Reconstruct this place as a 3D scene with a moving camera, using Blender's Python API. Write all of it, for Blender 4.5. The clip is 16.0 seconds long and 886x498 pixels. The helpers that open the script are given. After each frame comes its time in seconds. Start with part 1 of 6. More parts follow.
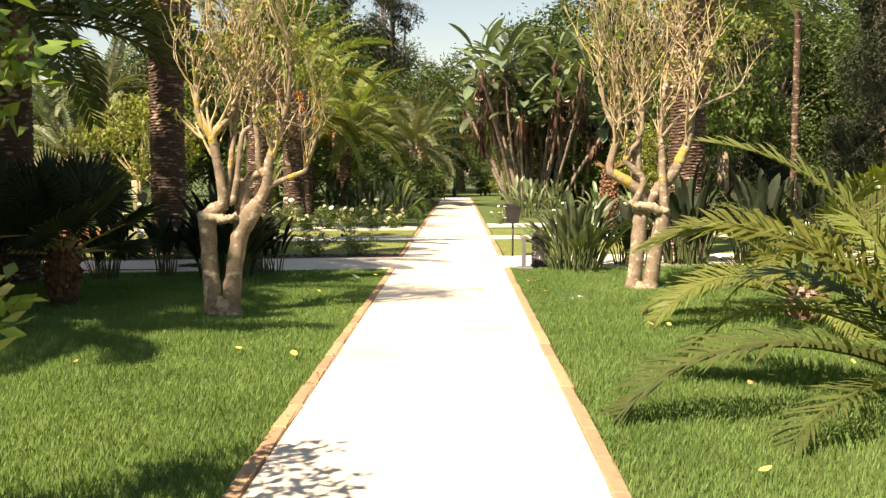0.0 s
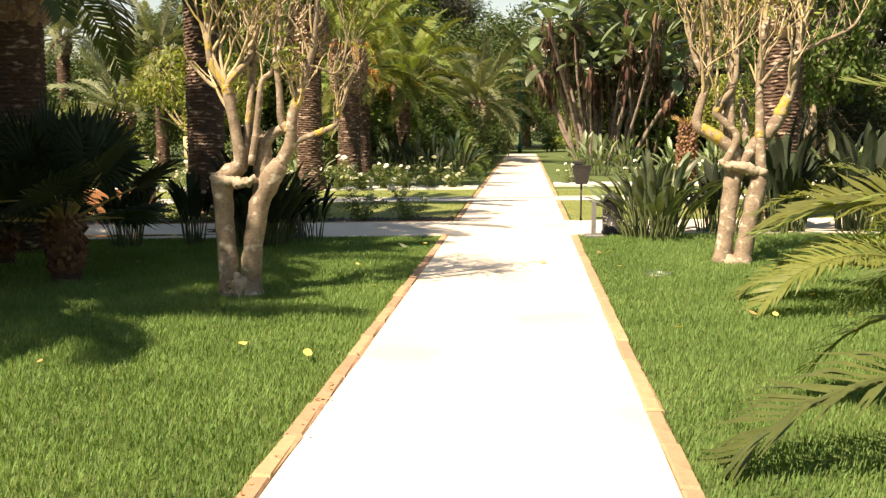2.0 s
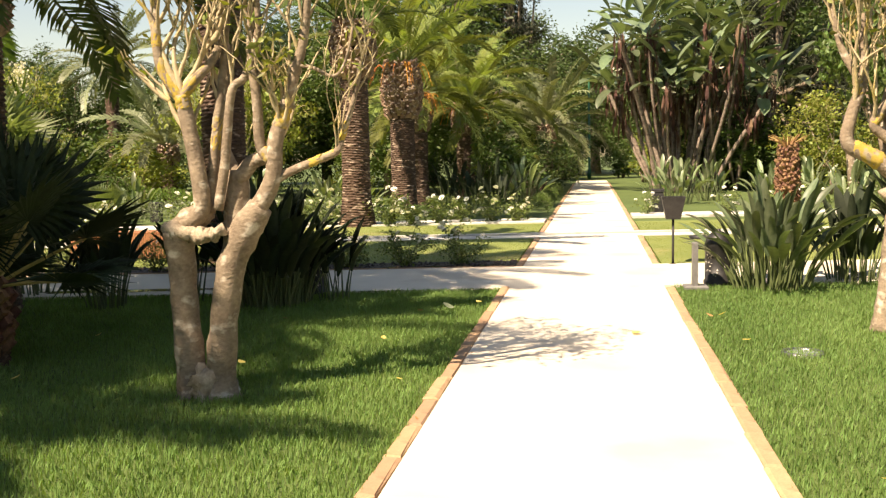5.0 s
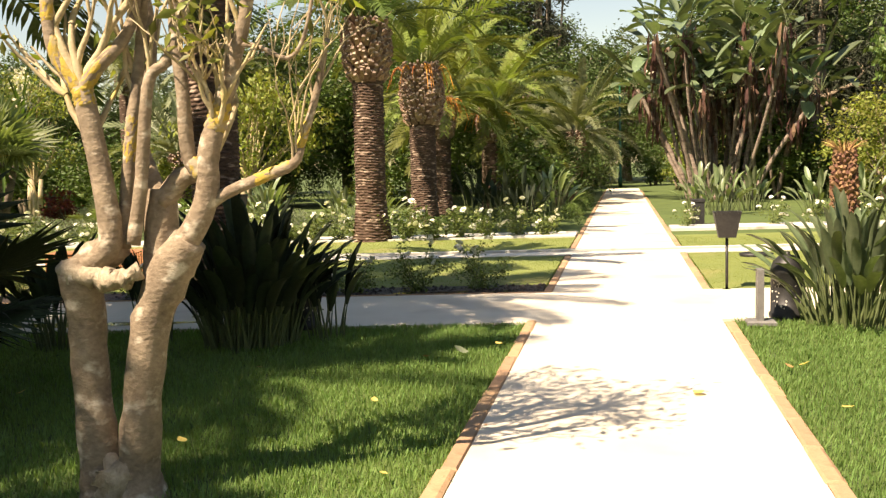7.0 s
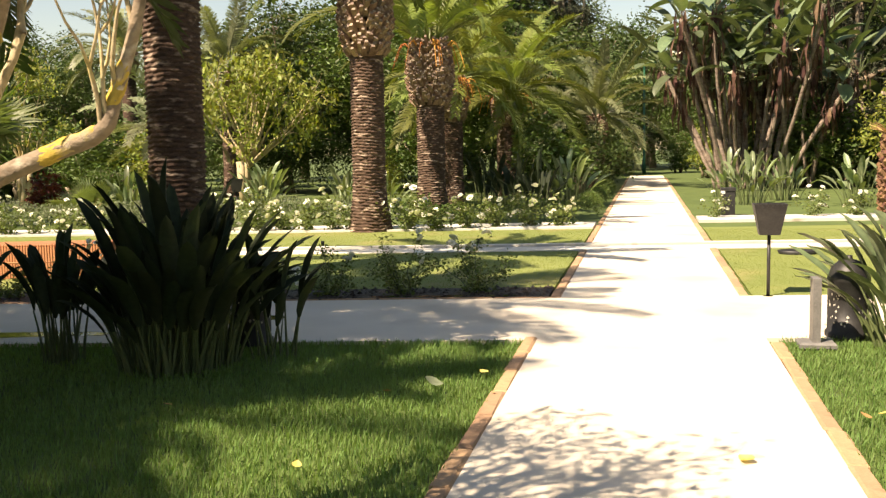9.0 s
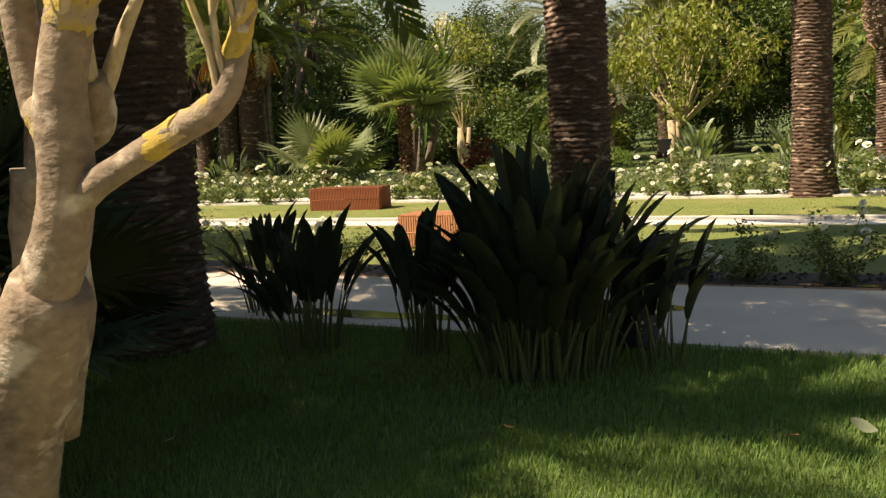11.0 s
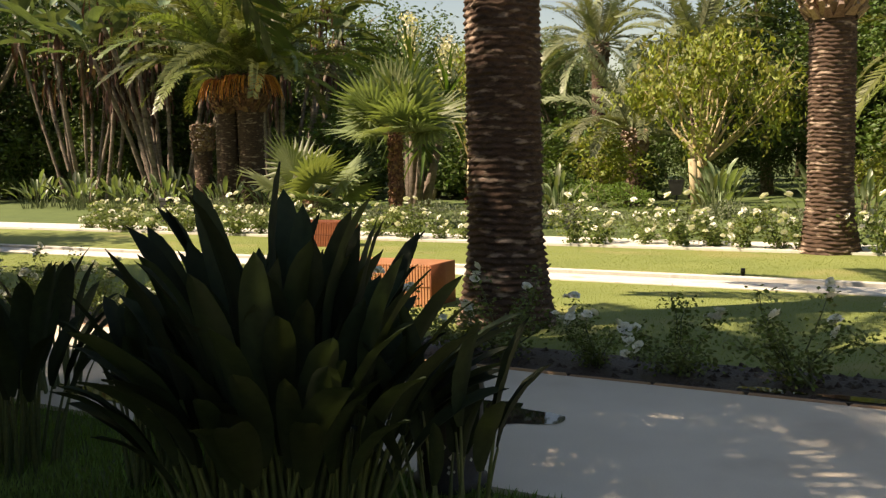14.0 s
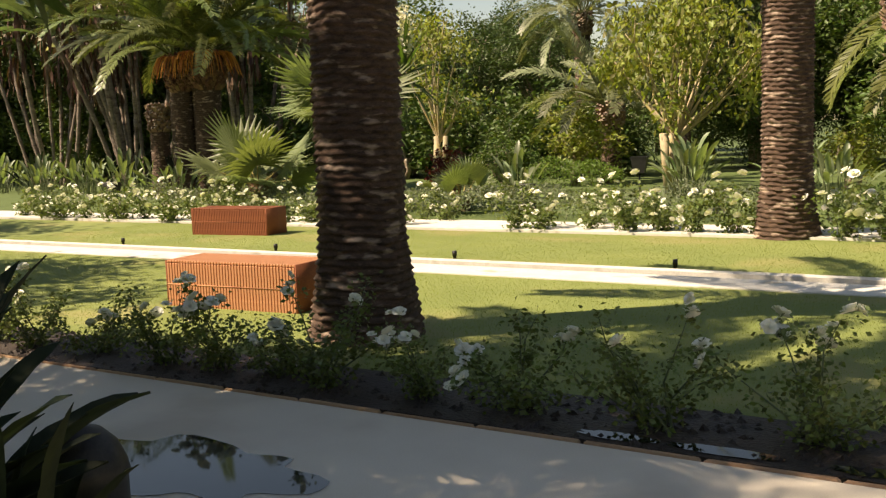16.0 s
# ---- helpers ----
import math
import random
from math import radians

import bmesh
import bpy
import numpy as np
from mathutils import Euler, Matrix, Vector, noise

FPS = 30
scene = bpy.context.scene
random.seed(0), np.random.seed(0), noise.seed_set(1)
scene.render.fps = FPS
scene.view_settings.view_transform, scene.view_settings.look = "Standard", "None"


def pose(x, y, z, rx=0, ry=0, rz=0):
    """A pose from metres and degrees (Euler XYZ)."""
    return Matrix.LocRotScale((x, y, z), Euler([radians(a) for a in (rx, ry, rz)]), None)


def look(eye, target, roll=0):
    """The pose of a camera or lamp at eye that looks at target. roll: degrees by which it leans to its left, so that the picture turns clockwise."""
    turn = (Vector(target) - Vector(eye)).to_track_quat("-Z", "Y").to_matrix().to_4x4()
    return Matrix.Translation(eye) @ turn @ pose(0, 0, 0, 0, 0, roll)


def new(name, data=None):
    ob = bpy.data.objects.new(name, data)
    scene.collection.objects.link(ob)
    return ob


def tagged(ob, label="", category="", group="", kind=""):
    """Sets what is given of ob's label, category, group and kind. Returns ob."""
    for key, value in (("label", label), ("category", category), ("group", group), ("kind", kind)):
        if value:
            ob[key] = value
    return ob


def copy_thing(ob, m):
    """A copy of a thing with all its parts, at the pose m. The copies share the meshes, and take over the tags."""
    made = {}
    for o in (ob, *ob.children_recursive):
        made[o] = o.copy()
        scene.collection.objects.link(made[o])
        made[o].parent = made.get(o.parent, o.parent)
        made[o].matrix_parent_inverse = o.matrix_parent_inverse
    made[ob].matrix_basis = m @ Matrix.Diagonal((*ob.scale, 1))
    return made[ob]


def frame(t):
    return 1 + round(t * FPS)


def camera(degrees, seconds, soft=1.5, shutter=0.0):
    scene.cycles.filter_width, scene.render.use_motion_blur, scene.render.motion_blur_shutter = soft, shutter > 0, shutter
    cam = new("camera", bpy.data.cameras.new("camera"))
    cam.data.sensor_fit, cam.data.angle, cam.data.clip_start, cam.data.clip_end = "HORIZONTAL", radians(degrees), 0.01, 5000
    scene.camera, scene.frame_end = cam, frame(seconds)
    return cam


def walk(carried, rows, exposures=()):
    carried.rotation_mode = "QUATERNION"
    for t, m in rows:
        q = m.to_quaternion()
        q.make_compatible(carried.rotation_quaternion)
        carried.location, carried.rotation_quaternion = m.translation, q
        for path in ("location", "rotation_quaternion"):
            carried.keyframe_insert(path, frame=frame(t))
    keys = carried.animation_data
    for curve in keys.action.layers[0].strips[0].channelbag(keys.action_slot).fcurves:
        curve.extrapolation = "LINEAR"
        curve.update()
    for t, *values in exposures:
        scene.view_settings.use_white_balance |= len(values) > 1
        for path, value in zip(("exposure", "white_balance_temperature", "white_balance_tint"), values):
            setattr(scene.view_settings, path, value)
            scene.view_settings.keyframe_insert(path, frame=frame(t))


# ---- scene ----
cam = camera(48.8, 16.0, soft=1.35)
# seconds, x, y, z, yaw, pitch, roll
PATH = [
    (0, 0.142, 0.423, 1.494, 0.92, -4.4, -0.02),
    (0.5, 0.183, 0.831, 1.464, 0.37, -3.93, 0.69),
    (1, 0.208, 1.229, 1.476, 3.62, -4.79, 0.02),
    (1.5, 0.199, 1.62, 1.483, 3.98, -6.18, 0.81),
    (2, 0.21, 2.082, 1.488, 4.79, -6.98, 0.09),
    (2.5, 0.19, 2.544, 1.484, 5.44, -6.83, 0.59),
    (3, 0.199, 3.024, 1.494, 5.86, -6.03, 0.85),
    (3.5, 0.181, 3.455, 1.494, 6.32, -4.39, -0.22),
    (4, 0.149, 3.944, 1.48, 6.5, -3.78, 0.21),
    (4.2, 0.132, 4.136, 1.472, 7.31, -4.19, 0.19),
    (6.3, -0.013, 6.042, 1.477, 9.48, -5.7, 1.25),
    (6.5, -0.03, 6.211, 1.483, 10.1, -5.51, 0.69),
    (7, -0.053, 6.613, 1.497, 10.34, -4.88, 1.33),
    (7.5, -0.032, 7.038, 1.468, 5.53, -5.32, 0.24),
    (8, -0.019, 7.497, 1.462, 5.75, -6.04, -0.57),
    (8.5, -0.026, 7.928, 1.458, 4.07, -5.52, 0.57),
    (9, -0.041, 8.363, 1.449, 11.68, -5.68, 0.96),
    (9.5, -0.041, 8.741, 1.46, 18.81, -5.89, 2.94),
    (10, -0.042, 9.063, 1.463, 29.59, -5.48, 2.48),
    (10.2, -0.063, 9.197, 1.47, 33.65, -6.28, 2.77),
    (12.3, -0.326, 10.64, 1.445, 39.94, -7.47, 2.05),
    (12.5, -0.319, 10.812, 1.45, 40.96, -7.42, 1.21),
    (13, -0.269, 11.244, 1.439, 40.21, -6.24, 0.4),
    (13.5, -0.248, 11.706, 1.448, 38.62, -4.93, 1.54),
    (14, -0.249, 12.15, 1.449, 40.87, -5.4, 1.2),
    (14.5, -0.219, 12.561, 1.472, 38.15, -6.71, 1.54),
    (15, -0.159, 12.989, 1.472, 38.27, -7.23, 1.53),
    (15.5, -0.146, 13.435, 1.467, 37.99, -6.85, 2.58),
    (16, -0.148, 13.915, 1.469, 41.57, -6.82, 2.02),
]
EXPOSURES = [(t, stops, 8000, 17) for t, stops in
             ((0.0, 1.25), (4.0, 1.25), (8.0, 1.3), (9.0, 1.25), (9.5, 1.05), (10.0, 0.85), (12.5, 0.82), (13.5, 0.97), (16.0, 0.92))]
walk(cam, [(t, pose(x, y, z, 90 + pitch, roll, yaw)) for t, x, y, z, yaw, pitch, roll in PATH], EXPOSURES)

# ---- daylight ----
SUN = Vector((-0.62, -0.78, 0)).normalized()
SUN_UP = radians(52)
sun_way = Vector((SUN.x * math.cos(SUN_UP), SUN.y * math.cos(SUN_UP), math.sin(SUN_UP)))
world = bpy.data.worlds.new("sky")
scene.world = world
world.use_nodes = True
sky = world.node_tree.nodes.new("ShaderNodeTexSky")
sky.sky_type, sky.sun_disc = "NISHITA", False
sky.sun_elevation, sky.sun_rotation = SUN_UP, math.atan2(SUN.x, SUN.y)
sky.dust_density, sky.air_density, sky.ozone_density = 0.4, 1.25, 1.2
world.node_tree.links.new(sky.outputs[0], world.node_tree.nodes["Background"].inputs[0])
world.node_tree.nodes["Background"].inputs[1].default_value = 0.066
sun = new("sun", bpy.data.lights.new("sun", "SUN"))
sun.data.energy, sun.data.angle, sun.data.color = 5.0, radians(0.55), (1.0, 0.92, 0.79)
sun.matrix_world = look(sun_way * 60, (0, 0, 0))


# ---- materials ----
def material(name, dark, light, rough=0.7, scale=8.0, fine=60.0, bump=0.3, stain=None, stain_scale=1.5, stain_at=0.55,
             leaf=0.0, per_piece=0.0, stretch=(1, 1, 1), metal=0.0, depth=0.02, islands=0.0):
    """Two scales of colour, optional stains, bump, and light through leaves."""
    m = bpy.data.materials.new(name)
    m.use_nodes = True
    nt = m.node_tree
    ns, ln = nt.nodes, nt.links
    b = ns["Principled BSDF"]
    co = ns.new("ShaderNodeTexCoord")
    mp = ns.new("ShaderNodeMapping")
    mp.inputs["Scale"].default_value = stretch
    ln.new(co.outputs["Object"], mp.inputs[0])

    def nz(s, detail=5.0):
        n = ns.new("ShaderNodeTexNoise")
        n.inputs["Scale"].default_value, n.inputs["Detail"].default_value = s, detail
        ln.new(mp.outputs[0], n.inputs["Vector"])
        return n

    a, f = nz(scale), nz(fine, 4.0)
    blend = ns.new("ShaderNodeMath")
    blend.operation = "MULTIPLY_ADD"
    blend.inputs[1].default_value = 0.45
    ln.new(f.outputs[0], blend.inputs[0])
    half = ns.new("ShaderNodeMath")
    half.operation = "MULTIPLY"
    half.inputs[1].default_value = 0.55
    ln.new(a.outputs[0], half.inputs[0])
    ln.new(half.outputs[0], blend.inputs[2])
    ramp = ns.new("ShaderNodeValToRGB")
    ramp.color_ramp.elements[0].position, ramp.color_ramp.elements[1].position = 0.3, 0.7
    ramp.color_ramp.elements[0].color, ramp.color_ramp.elements[1].color = (*dark, 1), (*light, 1)
    ln.new(blend.outputs[0], ramp.inputs[0])
    col = ramp.outputs[0]
    if stain:
        s = nz(stain_scale, 6.0)
        sr = ns.new("ShaderNodeValToRGB")
        sr.color_ramp.elements[0].position, sr.color_ramp.elements[1].position = stain_at, stain_at + 0.12
        ln.new(s.outputs[0], sr.inputs[0])
        mx = ns.new("ShaderNodeMix")
        mx.data_type = "RGBA"
        ln.new(sr.outputs[0], mx.inputs[0])
        ln.new(col, mx.inputs[6])
        mx.inputs[7].default_value = (*stain, 1)
        col = mx.outputs[2]
    if per_piece or islands:
        if islands:
            rnd = ns.new("ShaderNodeNewGeometry").outputs["Random Per Island"]
        else:
            rnd = ns.new("ShaderNodeObjectInfo").outputs["Random"]
        amount = per_piece or islands
        hs = ns.new("ShaderNodeHueSaturation")
        mr = ns.new("ShaderNodeMapRange")
        mr.inputs[3].default_value, mr.inputs[4].default_value = 1 - amount, 1 + amount
        ln.new(rnd, mr.inputs[0])
        ln.new(mr.outputs[0], hs.inputs["Value"])
        hm = ns.new("ShaderNodeMapRange")
        hm.inputs[3].default_value, hm.inputs[4].default_value = 0.5 - 0.06 * amount, 0.5 + 0.06 * amount
        ln.new(rnd, hm.inputs[0])
        ln.new(hm.outputs[0], hs.inputs["Hue"])
        ln.new(col, hs.inputs["Color"])
        col = hs.outputs[0]
    ln.new(col, b.inputs["Base Color"])
    b.inputs["Roughness"].default_value, b.inputs["Metallic"].default_value = rough, metal
    if leaf:
        b.inputs["Specular IOR Level"].default_value = 0.35
    if bump:
        bp = ns.new("ShaderNodeBump")
        bp.inputs["Strength"].default_value, bp.inputs["Distance"].default_value = bump, depth
        ln.new(blend.outputs[0], bp.inputs["Height"])
        ln.new(bp.outputs[0], b.inputs["Normal"])
    if leaf:
        tr = ns.new("ShaderNodeBsdfTranslucent")
        tint = ns.new("ShaderNodeMix")
        tint.data_type, tint.blend_type = "RGBA", "MULTIPLY"
        tint.inputs[0].default_value = 1.0
        tint.inputs[7].default_value = (1.25, 1.3, 0.5, 1)
        ln.new(col, tint.inputs[6])
        ln.new(tint.outputs[2], tr.inputs[0])
        mix = ns.new("ShaderNodeMixShader")
        mix.inputs[0].default_value = leaf
        ln.new(b.outputs[0], mix.inputs[1])
        ln.new(tr.outputs[0], mix.inputs[2])
        ln.new(mix.outputs[0], ns["Material Output"].inputs[0])
    return m


M = {}
M["lawn"] = material("lawn_soil", (0.045, 0.075, 0.016), (0.105, 0.15, 0.036), 0.9, 1.2, 45, 0.6)
M["mown"] = material("mown_grass", (0.12, 0.16, 0.034), (0.22, 0.25, 0.07), 0.9, 0.9, 55, 0.5, stain=(0.24, 0.23, 0.08), stain_scale=0.7)
M["blade"] = material("grass_blade", (0.105, 0.192, 0.05), (0.235, 0.345, 0.115), 0.5, 1.1, 30, 0, leaf=0.38, islands=0.24)
M["bladeshort"] = material("mown_blade", (0.16, 0.205, 0.05), (0.29, 0.325, 0.10), 0.6, 1.0, 30, 0, leaf=0.55, islands=0.15)
M["path"] = material("pale_concrete", (0.59, 0.515, 0.405), (0.74, 0.665, 0.545), 0.8, 1.6, 130, 0.15, stain=(0.56, 0.48, 0.375), stain_scale=0.8, depth=0.006)
M["edging"] = material("ochre_stone", (0.31, 0.185, 0.10), (0.47, 0.305, 0.18), 0.85, 7, 90, 0.5, stain=(0.27, 0.155, 0.085), stain_scale=6, per_piece=0.12, depth=0.006)
M["whitestone"] = material("white_stone", (0.52, 0.49, 0.42), (0.74, 0.71, 0.63), 0.7, 3, 60, 0.3, stain=(0.40, 0.36, 0.28), stain_scale=3, stain_at=0.6, depth=0.008)
M["soil"] = material("wet_soil", (0.012, 0.008, 0.005), (0.055, 0.034, 0.021), 0.6, 6, 50, 1.0, depth=0.04)
M["water"] = material("water", (0.012, 0.014, 0.012), (0.02, 0.022, 0.018), 0.04, 2, 9, 0.03, depth=0.003)
M["bark"] = material("grey_bark", (0.13, 0.095, 0.064), (0.35, 0.275, 0.19), 0.92, 6, 34, 0.9, stain=(0.53, 0.465, 0.365), stain_scale=9.0, stain_at=0.57, stretch=(1, 1, 1.4), depth=0.02)
M["cutwood"] = material("bleached_wood", (0.25, 0.19, 0.125), (0.54, 0.45, 0.33), 0.9, 9, 55, 1.0, stain=(0.15, 0.11, 0.07), stain_scale=7, stain_at=0.57, depth=0.02)
M["twig"] = material("pale_twig", (0.30, 0.23, 0.13), (0.54, 0.45, 0.28), 0.8, 9, 60, 0.4, stain=(0.42, 0.33, 0.10), stain_scale=3)
M["lichen"] = material("ochre_lichen", (0.33, 0.235, 0.05), (0.52, 0.37, 0.065), 0.95, 18, 90, 0.9, stain=(0.34, 0.28, 0.19), stain_scale=12, stain_at=0.5, depth=0.012)
M["palmbark"] = material("palm_bark", (0.016, 0.009, 0.006), (0.145, 0.086, 0.056), 0.95, 13, 75, 0.9, stain=(0.38, 0.285, 0.215), stain_scale=5.0, stain_at=0.56, stretch=(1, 1, 3.0), depth=0.018)
M["palmboot"] = material("palm_leaf_base", (0.13, 0.075, 0.045), (0.36, 0.24, 0.16), 0.9, 12, 60, 0.7, islands=0.35, depth=0.012)
M["cutboot"] = material("cut_leaf_stalk", (0.20, 0.14, 0.10), (0.38, 0.30, 0.235), 0.95, 14, 60, 0.6, islands=0.3, depth=0.01)
M["shag"] = material("shaggy_leaf_base", (0.085, 0.04, 0.022), (0.25, 0.13, 0.075), 0.95, 12, 60, 0.7, islands=0.4, depth=0.012)
M["drystalk"] = material("pale_dry_stalk", (0.26, 0.14, 0.055), (0.48, 0.30, 0.13), 0.85, 8, 50, 0.3, islands=0.3)
M["orange"] = material("orange_stalk", (0.42, 0.14, 0.022), (0.62, 0.25, 0.05), 0.7, 8, 50, 0.3, islands=0.35)
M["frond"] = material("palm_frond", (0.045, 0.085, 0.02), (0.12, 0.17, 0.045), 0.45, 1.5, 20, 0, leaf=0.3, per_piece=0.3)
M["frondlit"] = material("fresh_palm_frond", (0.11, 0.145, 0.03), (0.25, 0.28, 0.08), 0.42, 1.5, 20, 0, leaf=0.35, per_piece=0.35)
M["frondgrey"] = material("silver_palm_frond", (0.13, 0.15, 0.075), (0.27, 0.29, 0.16), 0.42, 1.5, 20, 0, leaf=0.28, per_piece=0.3)
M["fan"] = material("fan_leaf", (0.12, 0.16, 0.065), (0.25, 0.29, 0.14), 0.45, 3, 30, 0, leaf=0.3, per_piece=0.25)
# fan leaves for the left lawn, its deep shade put into their colour
M["fanshade"] = material("shaded_fan_leaf", (0.012, 0.022, 0.009), (0.036, 0.052, 0.022), 0.75, 3, 30, 0, leaf=0.08, per_piece=0.25)
# near-black: the colour itself carries the shade over these plants
M["paddle"] = material("shaded_paddle_leaf", (0.012, 0.021, 0.010), (0.036, 0.052, 0.023), 0.78, 3, 25, 0.1, leaf=0.12, per_piece=0.3)
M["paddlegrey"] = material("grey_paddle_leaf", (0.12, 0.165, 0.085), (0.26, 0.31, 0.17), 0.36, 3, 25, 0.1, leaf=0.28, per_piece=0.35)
M["paddlebig"] = material("broad_paddle_leaf", (0.07, 0.105, 0.055), (0.20, 0.25, 0.14), 0.36, 3, 25, 0.1, leaf=0.2, per_piece=0.4)
M["paddlemid"] = material("strappy_leaf", (0.06, 0.088, 0.045), (0.15, 0.185, 0.10), 0.42, 3, 25, 0.1, leaf=0.22, per_piece=0.35)
M["frondarch"] = material("arching_palm_frond", (0.075, 0.105, 0.034), (0.22, 0.245, 0.09), 0.35, 1.5, 20, 0, leaf=0.3, per_piece=0.4)
# darker copy of the young palm's fronds, with shade put into the colour
M["frondshade"] = material("shaded_palm_frond", (0.05, 0.075, 0.02), (0.12, 0.15, 0.045), 0.45, 1.5, 20, 0, leaf=0.2, per_piece=0.3)
M["stem"] = material("green_stem", (0.05, 0.075, 0.028), (0.14, 0.17, 0.065), 0.55, 6, 40, 0.2)
M["petioleorange"] = material("ochre_petiole", (0.28, 0.22, 0.06), (0.42, 0.34, 0.12), 0.55, 6, 40, 0.2)
M["drytrunk"] = material("dry_stem", (0.09, 0.066, 0.052), (0.36, 0.285, 0.225), 0.95, 5, 35, 0.8, stretch=(1, 1, 3), stain=(0.10, 0.065, 0.05), stain_scale=2.5, depth=0.03)
M["dryleaf"] = material("dry_brown_leaf", (0.045, 0.022, 0.016), (0.17, 0.09, 0.065), 0.9, 3, 30, 0.2, leaf=0.1, islands=0.5)
M["leafdeep"] = material("deep_green_leaf", (0.03, 0.055, 0.014), (0.095, 0.14, 0.036), 0.5, 0.5, 8, 0, leaf=0.2, islands=0.35)
M["leafmid"] = material("mid_green_leaf", (0.04, 0.075, 0.016), (0.12, 0.175, 0.04), 0.5, 0.5, 8, 0, leaf=0.25, islands=0.35)
M["leafyellow"] = material("yellow_green_leaf", (0.13, 0.165, 0.03), (0.34, 0.35, 0.09), 0.5, 0.6, 8, 0, leaf=0.4, islands=0.45)
M["leafbright"] = material("bright_green_leaf", (0.085, 0.15, 0.03), (0.20, 0.29, 0.075), 0.38, 2, 12, 0, leaf=0.32, islands=0.25)
M["leafgrey"] = material("grey_green_leaf", (0.12, 0.15, 0.09), (0.24, 0.27, 0.17), 0.7, 2, 20, 0, leaf=0.2, islands=0.3)
M["leafrose"] = material("rose_leaf", (0.08, 0.115, 0.03), (0.19, 0.235, 0.075), 0.45, 3, 25, 0, leaf=0.3, islands=0.35)
M["leafconifer"] = material("conifer_needles", (0.015, 0.022, 0.011), (0.05, 0.058, 0.028), 0.7, 0.6, 8, 0, leaf=0.1, islands=0.45)
M["leafred"] = material("red_leaf", (0.10, 0.02, 0.015), (0.24, 0.05, 0.035), 0.5, 3, 20, 0, leaf=0.3, islands=0.4)
M["petal"] = material("white_petal", (0.80, 0.79, 0.74), (0.90, 0.89, 0.86), 0.6, 8, 40, 0, leaf=0.15)
M["petalcream"] = material("cream_flower", (0.66, 0.60, 0.44), (0.84, 0.80, 0.66), 0.6, 8, 40, 0, leaf=0.3)
M["fallen"] = material("yellow_fallen_leaf", (0.62, 0.46, 0.10), (0.80, 0.66, 0.22), 0.6, 12, 60, 0.2, leaf=0.2)
M["fallenbrown"] = material("brown_fallen_leaf", (0.34, 0.17, 0.06), (0.50, 0.28, 0.11), 0.7, 12, 60, 0.2)
M["rust"] = material("rusted_steel", (0.44, 0.185, 0.085), (0.64, 0.32, 0.165), 0.8, 5, 60, 0.4, stain=(0.34, 0.12, 0.06), stain_scale=2.2, metal=0.05, depth=0.004)
M["rustdark"] = material("dark_rusted_steel", (0.20, 0.055, 0.022), (0.36, 0.12, 0.05), 0.75, 4, 60, 0.4, stain=(0.12, 0.035, 0.018), stain_scale=2, metal=0.15, depth=0.004)
M["iron"] = material("dark_iron", (0.018, 0.018, 0.019), (0.05, 0.048, 0.046), 0.5, 12, 80, 0.2, metal=0.4, depth=0.002)
M["steel"] = material("brushed_steel", (0.20, 0.195, 0.19), (0.34, 0.33, 0.32), 0.4, 12, 120, 0.1, metal=0.9, depth=0.001)
M["palelens"] = material("pale_lens", (0.20, 0.24, 0.22), (0.34, 0.38, 0.35), 0.12, 9, 40, 0)
M["slate"] = material("grey_board", (0.11, 0.105, 0.10), (0.20, 0.195, 0.185), 0.6, 9, 70, 0.3, depth=0.003)
M["greenpaint"] = material("green_paint", (0.008, 0.075, 0.035), (0.016, 0.12, 0.055), 0.4, 5, 50, 0.1, metal=0.1)
M["plaster"] = material("white_plaster", (0.70, 0.68, 0.63), (0.82, 0.80, 0.76), 0.85, 2, 40, 0.2)
M["rooftile"] = material("roof_tile", (0.30, 0.13, 0.07), (0.45, 0.22, 0.12), 0.85, 4, 40, 0.4)
M["darkglass"] = material("window_glass", (0.03, 0.035, 0.04), (0.05, 0.055, 0.06), 0.08, 3, 20, 0)


